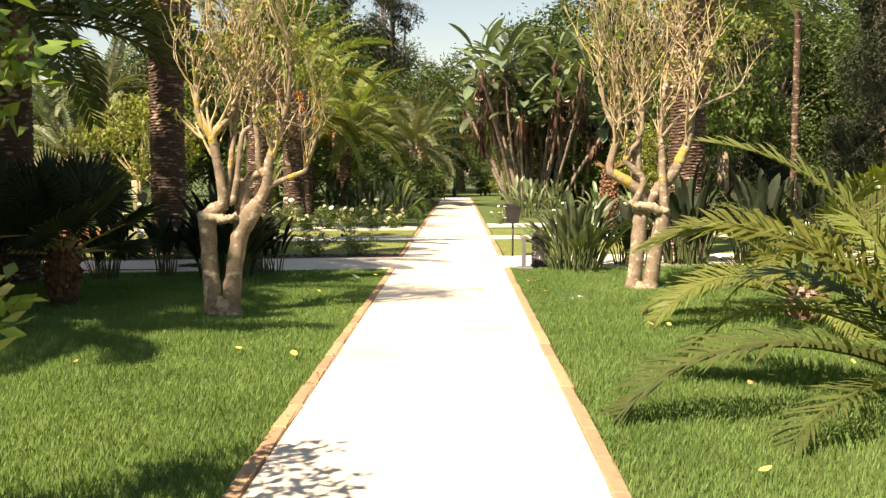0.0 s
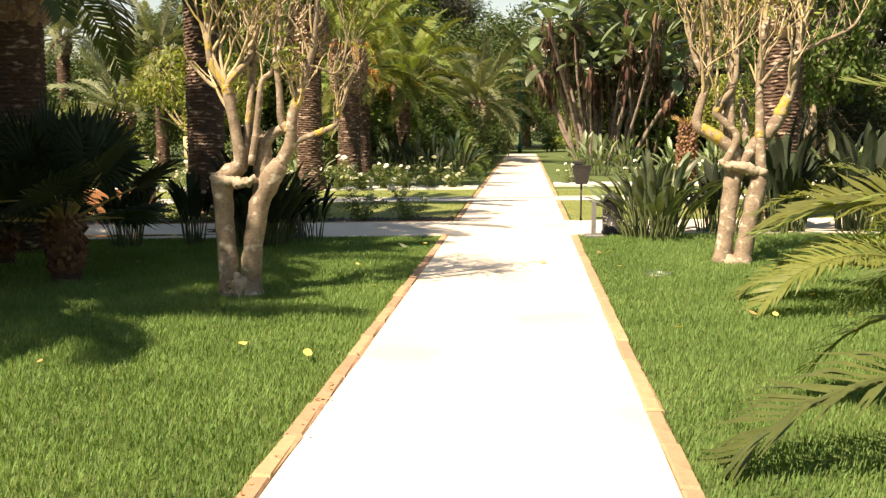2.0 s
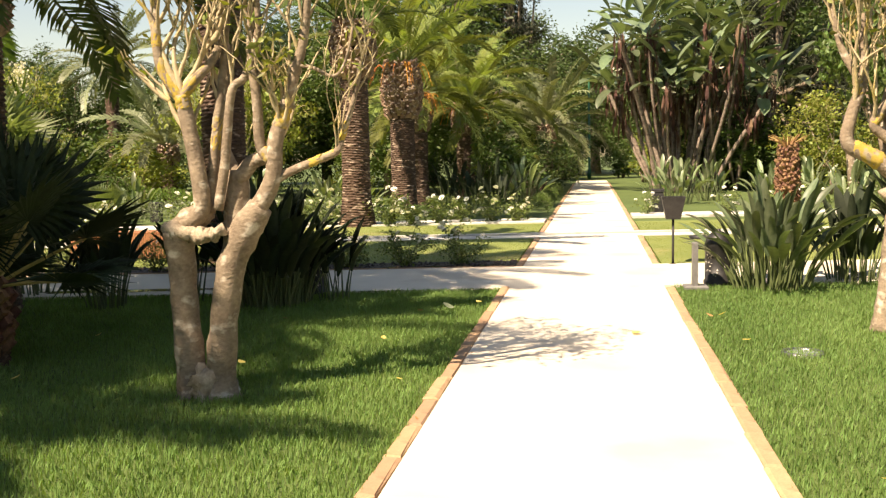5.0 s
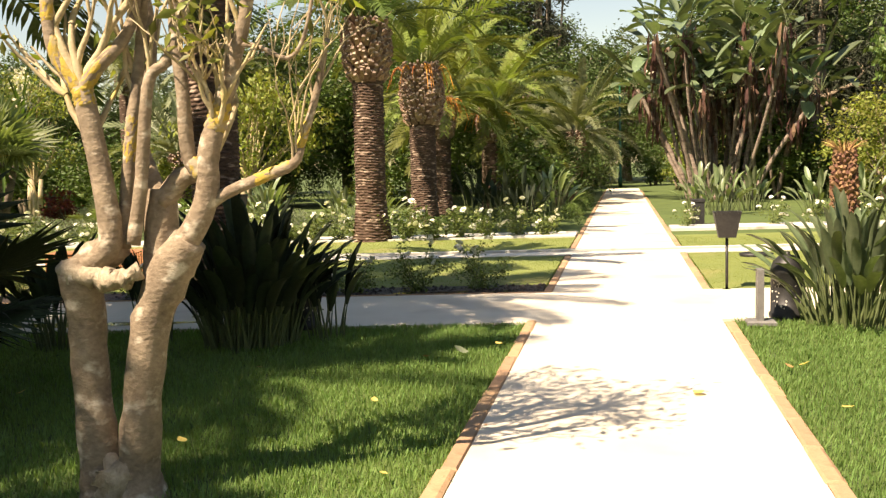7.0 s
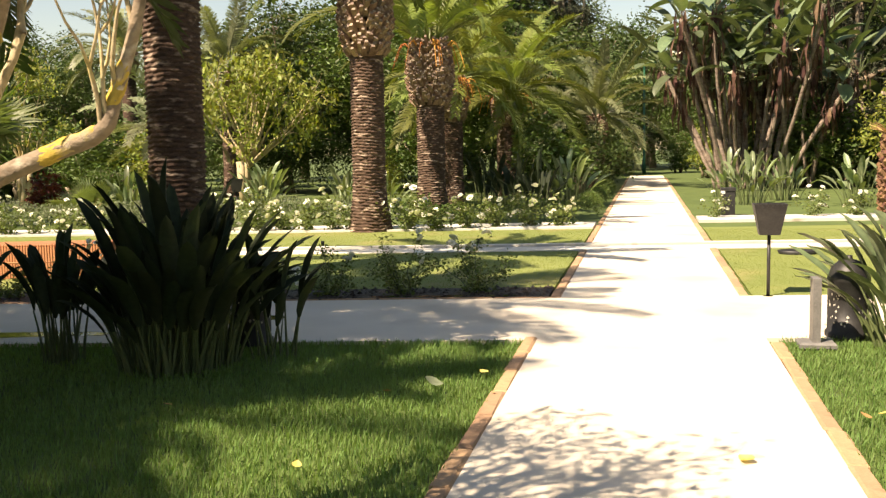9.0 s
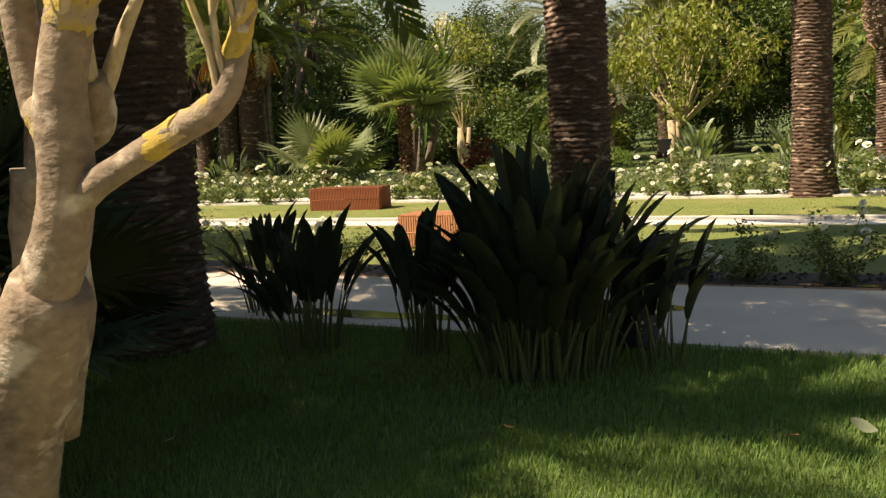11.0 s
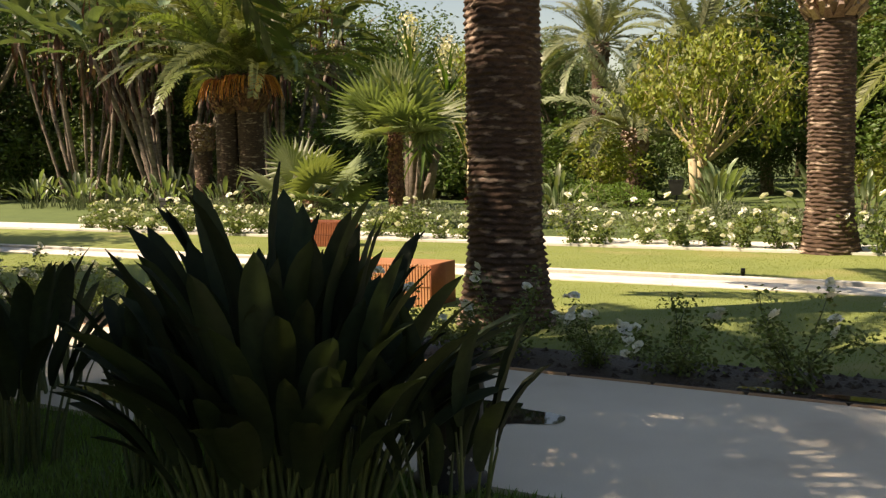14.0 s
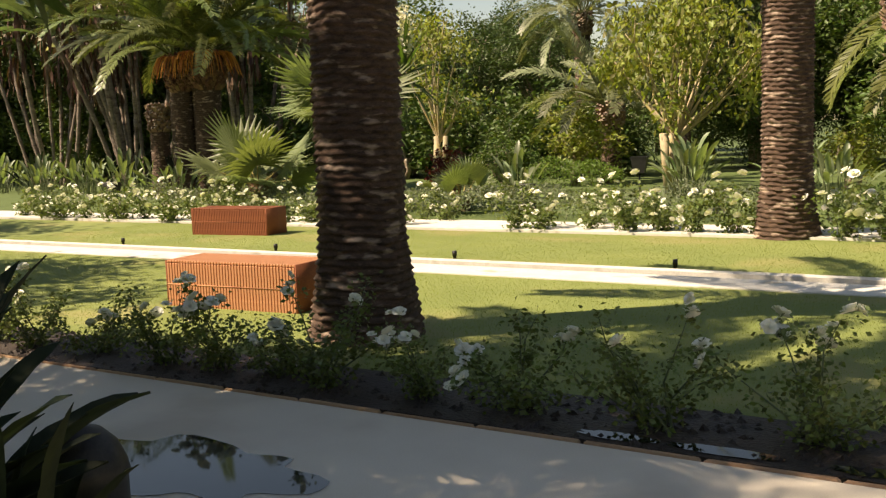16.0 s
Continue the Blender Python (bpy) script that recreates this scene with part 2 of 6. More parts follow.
# ---- mesh helpers ----
class Shape:
    """Gathers vertices and faces of one part."""

    def __init__(self):
        self.v, self.f, self.s = [], [], []

    def add(self, verts, faces, slot=0):
        n = len(self.v)
        self.v.extend(verts)
        self.f.extend([tuple(i + n for i in f) for f in faces])
        self.s.extend([slot] * len(faces))

    def tube(self, pts, radii, n=8, cap=True, wob=0.0, rng=random):
        pts = [Vector(p) for p in pts]
        base = len(self.v)
        side = None
        for i, p in enumerate(pts):
            d = (pts[min(i + 1, len(pts) - 1)] - pts[max(i - 1, 0)])
            d = d.normalized() if d.length > 1e-9 else Vector((0, 0, 1))
            if side is None:
                side = d.orthogonal().normalized()
            else:
                side = (side - d * side.dot(d))
                side = side.normalized() if side.length > 1e-6 else d.orthogonal().normalized()
            up = d.cross(side)
            for k in range(n):
                a = 2 * math.pi * k / n
                r = radii[i] * (1 + (rng.uniform(-wob, wob) if wob else 0))
                self.v.append(tuple(p + (side * math.cos(a) + up * math.sin(a)) * r))
        for i in range(len(pts) - 1):
            for k in range(n):
                a, b = base + i * n + k, base + i * n + (k + 1) % n
                self.f.append((a, b, b + n, a + n))
                self.s.append(0)
        if cap:
            self.f.append(tuple(base + k for k in range(n))[::-1])
            self.f.append(tuple(base + (len(pts) - 1) * n + k for k in range(n)))
            self.s.extend([0, 0])

    def box(self, x0, y0, z0, x1, y1, z1, bev=0.0):
        b = min(bev, (x1 - x0) * 0.4, (y1 - y0) * 0.4, (z1 - z0) * 0.4)
        if b <= 0:
            v = [(x, y, z) for z in (z0, z1) for x, y in ((x0, y0), (x1, y0), (x1, y1), (x0, y1))]
            self.add(v, [(3, 2, 1, 0), (4, 5, 6, 7), (0, 1, 5, 4), (1, 2, 6, 5), (2, 3, 7, 6), (3, 0, 4, 7)])
            return
        v = []
        for z, i in ((z0, b), (z0 + b, 0), (z1 - b, 0), (z1, b)):
            v += [(x0 + i, y0 + i, z), (x1 - i, y0 + i, z), (x1 - i, y1 - i, z), (x0 + i, y1 - i, z)]
        f = [(3, 2, 1, 0), (12, 13, 14, 15)]
        for r in range(3):
            for k in range(4):
                a, c = r * 4 + k, r * 4 + (k + 1) % 4
                f.append((a, c, c + 4, a + 4))
        self.add(v, f)

    def mesh(self, name, mats, smooth=True):
        me = bpy.data.meshes.new(name)
        me.from_pydata(self.v, [], self.f)
        for m in (mats if isinstance(mats, (list, tuple)) else [mats]):
            me.materials.append(m)
        if any(self.s):
            me.polygons.foreach_set("material_index", self.s)
        if smooth:
            me.polygons.foreach_set("use_smooth", [True] * len(me.polygons))
        me.update()
        return me


def part(name, shape, mat, parent=None, label="", at=None, smooth=True):
    """One mesh object, under a thing or a part."""
    me = shape.mesh(name, mat, smooth) if isinstance(shape, Shape) else shape
    ob = new(name, me)
    if parent is not None:
        ob.parent = parent
    if at is not None:
        ob.matrix_basis = at
    if label:
        tagged(ob, label)
    return ob


def thing(name, at, label, category, group="", kind=""):
    ob = new(name)
    ob.empty_display_size = 0.2
    ob.matrix_basis = at if isinstance(at, Matrix) else Matrix.Translation(at)
    return tagged(ob, label, category, group, kind)


def structure(name, shape, mat, label, smooth=False):
    return tagged(part(name, shape, mat, smooth=smooth), label, kind="structure")


def array_mesh(name, verts, tris, mat):
    """A mesh of triangles from numpy arrays."""
    me = bpy.data.meshes.new(name)
    me.vertices.add(len(verts))
    me.vertices.foreach_set("co", np.ascontiguousarray(verts, dtype=np.float32).ravel())
    me.loops.add(len(tris) * 3)
    me.loops.foreach_set("vertex_index", np.ascontiguousarray(tris, dtype=np.int32).ravel())
    me.polygons.add(len(tris))
    me.polygons.foreach_set("loop_start", np.arange(0, len(tris) * 3, 3, dtype=np.int32))
    me.materials.append(mat)
    me.update(calc_edges=True)
    me.validate()
    return me


def leaf_cloud(name, centres, size, mat, rng, droop=0.3, ratio=0.45, spread=0.4):
    """Bent leaves, each of two folded halves, at the given places."""
    n = len(centres)
    c = np.asarray(centres)
    a = rng.uniform(0, 2 * np.pi, n)
    e = rng.normal(-droop, spread, n)
    d = np.stack([np.cos(a) * np.cos(e), np.sin(a) * np.cos(e), np.sin(e)], 1)
    w = rng.normal(size=(n, 3))
    w = np.cross(d, w)
    w /= np.linalg.norm(w, axis=1)[:, None] + 1e-9
    nn = np.cross(d, w)
    s = (size * rng.uniform(0.65, 1.3, n))[:, None]
    v = np.stack([c, c + d * s * 0.5 + w * s * ratio * 0.5 - nn * s * 0.08, c + d * s, c + d * s * 0.5 - w * s * ratio * 0.5 - nn * s * 0.08], 1).reshape(-1, 3)
    i = np.arange(n)[:, None] * 4
    t = np.concatenate([i + np.array([[0, 1, 2]]), i + np.array([[0, 2, 3]])], 0)
    return array_mesh(name, v, t, mat)


# ---- ground, paths, rill, kerbs ----
def lawn_line(x): return 15.88 + 0.157 * x
def bed_line(x): return 18.07 + 0.17 * x
def rill_line(x): return 23.55 + 0.178 * x
def kerb_line(x): return 26.75 + 0.174 * x


def slab(name, corners, top, mat, label, thick=0.08):
    s = Shape()
    n = len(corners)
    s.add([(x, y, top) for x, y in corners] + [(x, y, top - thick) for x, y in corners],
          [tuple(range(n))] + [(i, i + n, (i + 1) % n + n, (i + 1) % n) for i in range(n)])
    return structure(name, s, mat, label)


def strip(name, line, x0, x1, off0, off1, top, mat, label):
    return slab(name, [(x0, line(x0) + off0), (x1, line(x1) + off0), (x1, line(x1) + off1), (x0, line(x0) + off1)], top, mat, label)


s = Shape()
s.add([(-900, -900, -0.03), (900, -900, -0.03), (900, 900, -0.03), (-900, 900, -0.03)], [(0, 1, 2, 3)])
structure("ground", s, M["lawn"], "green lawn ground reaching under the trees")
HALF = 0.86
main_path = slab("path_1", [(-HALF, -9), (HALF, -9), (HALF, lawn_line(HALF)), (-HALF, lawn_line(-HALF))], 0.0, M["path"], "pale sunlit concrete garden path")
cross_path = slab("path_2", [(-45, lawn_line(-45)), (45, lawn_line(45)), (45, bed_line(45)), (-45, bed_line(-45))], 0.0, M["path"], "pale concrete path crossing the garden")
mid_path = slab("path_3", [(-HALF, bed_line(-HALF)), (HALF, bed_line(HALF)), (HALF, rill_line(HALF) - 0.87), (-HALF, rill_line(-HALF) - 0.87)], 0.0, M["path"], "pale concrete path between mown lawns")
far_path = slab("path_4", [(-HALF, rill_line(-HALF)), (HALF, rill_line(HALF)), (HALF, 62), (-HALF, 62)], 0.0, M["path"], "long pale concrete path into the trees")
strip("lawn_1", bed_line, -40, -0.99, 0.78, 4.6, -0.004, M["mown"], "closely mown lawn beside the water rill")
strip("lawn_2", bed_line, 0.99, 30, 0.03, 4.6, -0.004, M["mown"], "closely mown lawn beside the water rill")
strip("lawn_3", rill_line, -40, -0.99, 0.02, 3.1, -0.004, M["mown"], "mown lawn in front of the white kerb")
strip("lawn_4", rill_line, 0.99, 30, 0.02, 3.1, -0.004, M["mown"], "mown lawn in front of the white kerb")
strip("rose_bed_soil", bed_line, -40, -0.99, 0.07, 0.78, 0.0, M["soil"], "dark wet soil strip of a rose bed")
rill = strip("rill", rill_line, -40, 30, -0.87, -0.30, 0.006, M["whitestone"], "cream stone border of a narrow water rill")
strip("rill_kerb", rill_line, -40, 30, -0.17, 0.0, 0.03, M["whitestone"], "white stone kerb of the rill")
strip("water", rill_line, -40, 30, -0.30, -0.17, -0.02, M["water"], "dark still water in the narrow rill")
strip("kerb_path_1", kerb_line, -45, -0.99, -0.12, 1.15, 0.03, M["whitestone"], "white stone strip before the far rose bed")
strip("kerb_path_2", kerb_line, 0.99, 30, 1.3, 2.5, 0.03, M["whitestone"], "white stone strip across the far lawn")

# shallow puddle on the crossing path
rng = np.random.default_rng(5)
for cx, cy, rx, ry in ((-3.9, 16.3, 0.62, 0.36), (-5.3, 15.42, 1.05, 0.13)):
    s = Shape()
    ring = []
    for k in range(48):
        a = 2 * math.pi * k / 48
        r = 1 + 0.14 * math.sin(3 * a + 1) + 0.1 * math.sin(7 * a) + 0.06 * math.sin(11 * a + cx)
        ring.append((cx + rx * r * math.cos(a), cy + ry * r * math.sin(a) + 0.17 * rx * r * math.cos(a), 0.004))
    s.add(ring, [tuple(range(48))])
    structure("puddle", s, M["water"], "shallow puddle of rain water on concrete")
for px, pw in ((-2.55, 0.2), (-2.05, 0.26), (-1.45, 0.15)):
    s = Shape()
    s.add([(px + pw * math.cos(k * 0.3142) * (1 + 0.15 * math.sin(3 * k)), bed_line(px) + 0.17 + 0.17 * pw * math.cos(k * 0.3142) + 0.06 * math.sin(k * 0.3142), 0.005) for k in range(20)], [tuple(range(20))])
    structure("puddle", s, M["water"], "small puddle on the wet soil")


def edging_mesh(seed, length):
    r = random.Random(seed)
    q = Shape()
    q.box(-0.046, 0.004, -0.05, 0.046, length - 0.006, 0.012 + r.uniform(-0.003, 0.004), 0.012)
    for i, p in enumerate(q.v):
        q.v[i] = (p[0] + r.uniform(-0.006, 0.006), p[1] + r.uniform(-0.004, 0.004), p[2] + r.uniform(-0.003, 0.002))
    return q.mesh("edging_stone", M["edging"], smooth=False)


edging_meshes = [edging_mesh(i, 0.57) for i in range(8)]


def edging(parent, side, y0, y1):
    r = random.Random(int(y0 * 10) + (3 if side > 0 else 0))
    y = y0
    while y + 0.5 < y1:
        part("edging_stone", r.choice(edging_meshes), None, parent, at=pose(side * 0.909 + r.uniform(-0.006, 0.006), y, r.uniform(-0.004, 0.003), 0, 0, r.uniform(-0.6, 0.6)))
        y += 0.575


for side in (-1, 1):
    edging(main_path, side, -2.0, lawn_line(side * 0.9) + 0.05)
    edging(mid_path, side, bed_line(side * 0.9) + 0.02, rill_line(side * 0.9) - 0.85)
    edging(far_path, side, rill_line(side * 0.9) + 0.03, 58)
# edging of the rose bed along the crossing path
r = random.Random(8)
x = -0.95
while x > -16:
    part("edging_stone", r.choice(edging_meshes), None, cross_path, at=pose(x, bed_line(x) + 0.015, r.uniform(-0.004, 0.004), 0, 0, 90 + 9.6) @ Matrix.Diagonal((0.25, 1, 1, 1)))
    x -= 0.567

# ---- grass blades ----
rng = np.random.default_rng(11)


def blades(name, pts, h0, h1, label, width=0.003, lean=0.4, mat="blade"):
    n = len(pts)
    a = rng.uniform(0, 2 * np.pi, n)
    h = rng.uniform(h0, h1, n)
    d = np.stack([np.cos(a), np.sin(a)], 1)
    w = np.stack([-np.sin(a), np.cos(a)], 1) * (width * rng.uniform(0.7, 1.5, n))[:, None]
    le = (lean * h * rng.uniform(0.2, 1.3, n))[:, None]
    z0 = np.full(n, -0.03)
    v = np.stack([np.c_[pts - w, z0], np.c_[pts + w, z0], np.c_[pts + d * le * 0.35 + w * 0.7, z0 + h * 0.6], np.c_[pts + d * le, z0 + h]], 1).reshape(-1, 3)
    i = np.arange(n)[:, None] * 4
    t = np.concatenate([i + np.array([[0, 1, 2]]), i + np.array([[0, 2, 3]])], 0)
    return tagged(new(name, array_mesh(name, v, t, M[mat])), label, "grass", kind="stuff")


def scatter(n, x0, x1, y0, y1, keep):
    p = np.stack([rng.uniform(x0, x1, n), rng.uniform(y0, y1, n)], 1)
    return p[keep(p)]


def thin(p):
    far = np.abs(p[:, 0]) - 1.0
    edge = np.clip((np.abs(p[:, 0]) - 8.5) / -3.0, 0, 1) * np.clip((p[:, 1] - 0.5) / 2.5, 0, 1)
    return rng.uniform(0, 1, len(p)) < np.clip(1.1 - far / 10.0, 0.2, 1) * edge


left = scatter(480000, -8.5, -0.945, 0.5, 16, lambda p: (p[:, 1] < lawn_line(p[:, 0]) - 0.01) & thin(p))
blades("grass", left, 0.03, 0.064, "lush green lawn grass beside the path")
right = scatter(400000, 0.945, 8.5, 0.5, 16.5, lambda p: (p[:, 1] < lawn_line(p[:, 0]) - 0.01) & thin(p))
blades("grass", right, 0.03, 0.064, "lush green lawn grass beside the path")
short = scatter(420000, -16, 8, 17, 26.5, lambda p: (np.abs(p[:, 0]) > 0.98) & (p[:, 1] > bed_line(p[:, 0]) + np.where(p[:, 0] < 0, 0.8, 0.02)) & ((p[:, 1] < rill_line(p[:, 0]) - 0.9) | (p[:, 1] > rill_line(p[:, 0]) + 0.02)) & (p[:, 1] < kerb_line(p[:, 0]) - 0.14))
blades("grass", short, 0.03, 0.041, "short mown grass by the rill", width=0.004, mat="bladeshort")


# ---- palms ----
def frond_mesh(seed, length, start, droop, mat, leaflet=0.42, n=34, vee=0.6, broad=0.017):
    """A feather frond from the origin along +x: rachis and leaflets on both sides."""
    r = random.Random(seed)
    q = Shape()
    seg = 14
    pts, ang = [Vector((0, 0, 0))], radians(start)
    for i in range(seg):
        pts.append(pts[-1] + Vector((math.cos(ang), 0, math.sin(ang))) * length / seg)
        ang -= radians(droop) / seg * (0.5 + 1.1 * i / seg)
    q.tube(pts, [0.028 * (1 - 0.88 * i / seg) for i in range(seg + 1)], 5, cap=False)

    def at(u):
        f = u * seg
        i = min(int(f), seg - 1)
        return pts[i].lerp(pts[i + 1], f - i), (pts[i + 1] - pts[i]).normalized()

    for k in range(n):
        u = 0.14 + 0.86 * k / n
        size = leaflet * (0.35 + 0.65 * math.sin(math.pi * min(1, 0.15 + 0.8 * u))) * r.uniform(0.85, 1.1)
        for side in (-1, 1):
            p, d = at(min(0.999, u + r.uniform(-0.008, 0.008)))
            up = Vector((-d.z, 0, d.x))
            out = Vector((0, side, 0))
            way = (d * (0.55 + 0.5 * u) + out * 0.95 + up * vee * r.uniform(0.3, 1.0)).normalized()
            w = way.cross(up + out * 0.3 * side).normalized() * broad
            mid = p + way * size * 0.55 + Vector((0, 0, -0.02))
            tip = p + way * size + Vector((0, 0, -size * r.uniform(0.12, 0.35)))
            q.add([tuple(p - w * 0.5), tuple(p + w * 0.5), tuple(mid + w), tuple(mid - w), tuple(tip)], [(0, 1, 2, 3), (3, 2, 4)])
    return q.mesh("frond", mat, smooth=False)


FRONDS = {}


def frond_set(key, length, mat, leaflet=0.42, n=34, broad=0.017, classes=((78, 35), (62, 60), (45, 75), (28, 80), (8, 75), (-15, 60))):
    if key not in FRONDS:
        FRONDS[key] = [[frond_mesh(hash_seed(key) + 17 * i + j, length * (0.9 + 0.1 * j), a, d, mat, leaflet, n, broad=broad) for j in range(2)] for i, (a, d) in enumerate(classes)]
    return FRONDS[key]


def hash_seed(key):
    return sum(ord(c) * (i + 3) for i, c in enumerate(key))


def trunk_shape(h, r, seed, flare=1.25, top=1.0, n=56, pitch=0.056, step=0.021, lean=(0, 0)):
    """Trunk with scalloped leaf scars in staggered rows."""
    q = Shape()
    rr = random.Random(seed)
    rows = int(h / step)
    k = max(8, round(2 * math.pi * r / 0.135))
    phase = rr.uniform(0, 6)
    for i in range(rows + 1):
        z = h * i / rows
        g = z / h
        base = r * (1 + (flare - 1) * max(0, 1 - z / 0.95) ** 1.4) * (1 + (top - 1) * max(0, (g - 0.75) / 0.25))
        for j in range(n):
            a = 2 * math.pi * j / n
            wave = z + 0.012 * math.sin(2 * a + phase) + 0.005 * math.sin(7 * a + 5 * phase + 3 * z) + 0.004 * math.sin(17 * a + 23 * z)
            v = wave / pitch
            row = math.floor(v)
            fv = v - row
            u = (a * k / (2 * math.pi) + 0.5 * (row % 2)) % 1.0
            lip = (1 - abs(2 * u - 1) ** 2.2)
            jit = math.sin(row * 12.9898 + math.floor(a * k / 6.28318 + 0.5 * (row % 2)) * 78.233) * 0.5 + 0.5
            d = (0.017 + 0.022 * jit) * (0.55 + 0.45 * lip) * (fv / 0.2 if fv < 0.2 else ((1 - fv) / 0.8) ** 0.9) - 0.015
            rad = base + d
            q.v.append((rad * math.cos(a) + lean[0] * g * h, rad * math.sin(a) + lean[1] * g * h, z - 0.05))
    for i in range(rows):
        for j in range(n):
            a, b = i * n + j, i * n + (j + 1) % n
            q.f.append((a, b, b + n, a + n))
            q.s.append(0)
    return q


def boots_shape(z0, z1, r0, r1, seed, lean=(0, 0), h=1.0, size=0.125):
    """Stubs of cut leaf stalks round the head of a palm."""
    rr = random.Random(seed)
    q = Shape()
    z, row = z0, 0
    while z < z1:
        g = (z - z0) / (z1 - z0)
        rad = r0 + (r1 - r0) * math.sin(math.pi * min(1, 0.15 + 0.75 * g))
        n = max(9, int(2 * math.pi * rad / (size * 0.95)))
        for k in range(n):
            a = 2 * math.pi * (k + 0.5 * (row % 2)) / n + rr.uniform(-0.16, 0.16)
            out, tan = Vector((math.cos(a), math.sin(a), 0)), Vector((-math.sin(a), math.cos(a), 0))
            c = out * (rad - 0.05) + Vector((lean[0] * z, lean[1] * z, z))
            w = size * rr.uniform(0.44, 0.6)
            ln = rr.uniform(0.07, 0.15)
            c = c + Vector((0, 0, rr.uniform(-0.03, 0.03)))
            tip = c + out * ln * 0.85 + Vector((0, 0, ln * 0.9))
            v = [c - tan * w - Vector((0, 0, 0.05)), c + tan * w - Vector((0, 0, 0.05)), c + tan * w * 0.9 + Vector((0, 0, 0.05)), c - tan * w * 0.9 + Vector((0, 0, 0.05)),
                 tip - tan * w * 0.5 - Vector((0, 0, 0.03)) + out * 0.02, tip + tan * w * 0.5 - Vector((0, 0, 0.03)) + out * 0.02, tip + tan * w * 0.36 + Vector((0, 0, 0.02)) - out * 0.02, tip - tan * w * 0.36 + Vector((0, 0, 0.02)) - out * 0.02]
            q.add([tuple(p) for p in v], [(0, 1, 5, 4), (1, 2, 6, 5), (2, 3, 7, 6), (3, 0, 4, 7)])
            q.add([tuple(p) for p in v[4:]], [(0, 1, 2, 3)], 1)
        z += size * 0.52
        row += 1
    return q


def crown(parent, z, key, count, seed, lean=(0, 0), lo=0, hi=6, r=0.18, scale=1.0):
    rr = random.Random(seed)
    sets = FRONDS[key]
    for i in range(count):
        c = min(hi - 1, lo + int((hi - lo) * (i / count) ** 0.9))
        a = i * 137.5 + rr.uniform(-14, 14)
        m = Matrix.Translation((lean[0] * z, lean[1] * z, z + 0.12 * (5 - c) / 5)) @ pose(0, 0, 0, 0, 0, a) @ pose(r, 0, 0, rr.uniform(-25, 25), rr.uniform(-7, 7), 0) @ Matrix.Scale(scale * rr.uniform(0.85, 1.08), 4)
        part("frond", rr.choice(sets[c]), None, parent, at=m)


def stalks_shape(z, seed, n=26, length=0.9, r0=0.2):
    """Hanging and upright orange stalks below the fronds."""
    rr = random.Random(seed)
    q = Shape()
    for i in range(n):
        a = rr.uniform(0, 6.283)
        ln = length * rr.uniform(0.5, 1.1)
        pts = []
        for k in range(5):
            u = k / 4
            rad = r0 + ln * 0.45 * u
            pts.append((rad * math.cos(a), rad * math.sin(a), z + ln * (0.7 * u - 1.25 * u * u)))
        q.tube(pts, [0.026, 0.022, 0.017, 0.012, 0.006], 4, cap=False)
    return q


def palm(at, h, r, label, seed, key, fronds, boot=0.8, bulge=1.3, head="palmboot", lean=(0, 0), lo=0, hi=6, fine=True, stalks=0, group="", flare=1.25, scale=1.0, top=1.0):
    p = thing("palm_tree", (at[0], at[1], -0.03), label, "palm tree", group)
    q = trunk_shape(h, r, seed, lean=lean, flare=flare, n=80 if fine else 48, step=0.0093 if fine else 0.0187, top=top)
    part("trunk", q, M["palmbark"], p, "scarred brown palm trunk")
    if boot:
        part("trunk_head", boots_shape(h - boot, h + 0.15, r * 1.0, r * bulge, seed, lean, h), [M[head], M["cutboot"]] if head == "palmboot" else [M[head], M[head]], p, "cut leaf bases round the head", smooth=False)
    if stalks:
        part("flower_stalk_tuft", stalks_shape(h + 0.05, seed, stalks, 1.0, r * bulge * 0.95), M["orange"], p, "orange dry flower stalks")
    if fronds:
        crown(p, h + 0.1, key, fronds, seed, lean, lo, hi, r * 0.7, scale)
    return p


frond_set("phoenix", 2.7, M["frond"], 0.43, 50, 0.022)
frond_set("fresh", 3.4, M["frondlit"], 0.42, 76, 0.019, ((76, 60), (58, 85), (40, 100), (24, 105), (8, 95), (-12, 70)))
frond_set("silver", 2.9, M["frondgrey"], 0.40, 60, 0.020)
frond_set("arch", 4.3, M["frondarch"], 0.44, 96, 0.022, ((78, 60), (64, 85), (48, 92), (33, 88), (18, 72), (2, 60)))
palm((-5.35, 18.85), 4.9, 0.318, "tall date palm with scarred trunk half in sunlight", 3, "phoenix", 26, flare=1.42, scale=1.05, hi=4)
palm((-6.2, 13.95), 3.55, 0.41, "date palm with thick dark shaded trunk on the lawn", 5, "phoenix", 56, boot=0.7, bulge=1.2, flare=1.15, scale=1.22, hi=5)
# the next four palms stay out of view, added for their crowns' shade
palm((-7.5, 12.0), 9.2, 0.33, "unseen very tall date palm shading the rose bed and lawn", 10, "phoenix", 36, fine=False, scale=1.18)
palm((-8.8, 7.4), 9.0, 0.33, "unseen very tall date palm shading the lawn", 6, "phoenix", 50, fine=False, scale=1.25)
palm((-6.6, 6.6), 5.2, 0.33, "unseen date palm shading the lawn beside the path", 7, "phoenix", 42, lo=1, fine=False, scale=0.95)
palm((-10.2, 9.6), 9.0, 0.33, "unseen very tall date palm shading the crossing path", 8, "phoenix", 30, fine=False, scale=1.1)
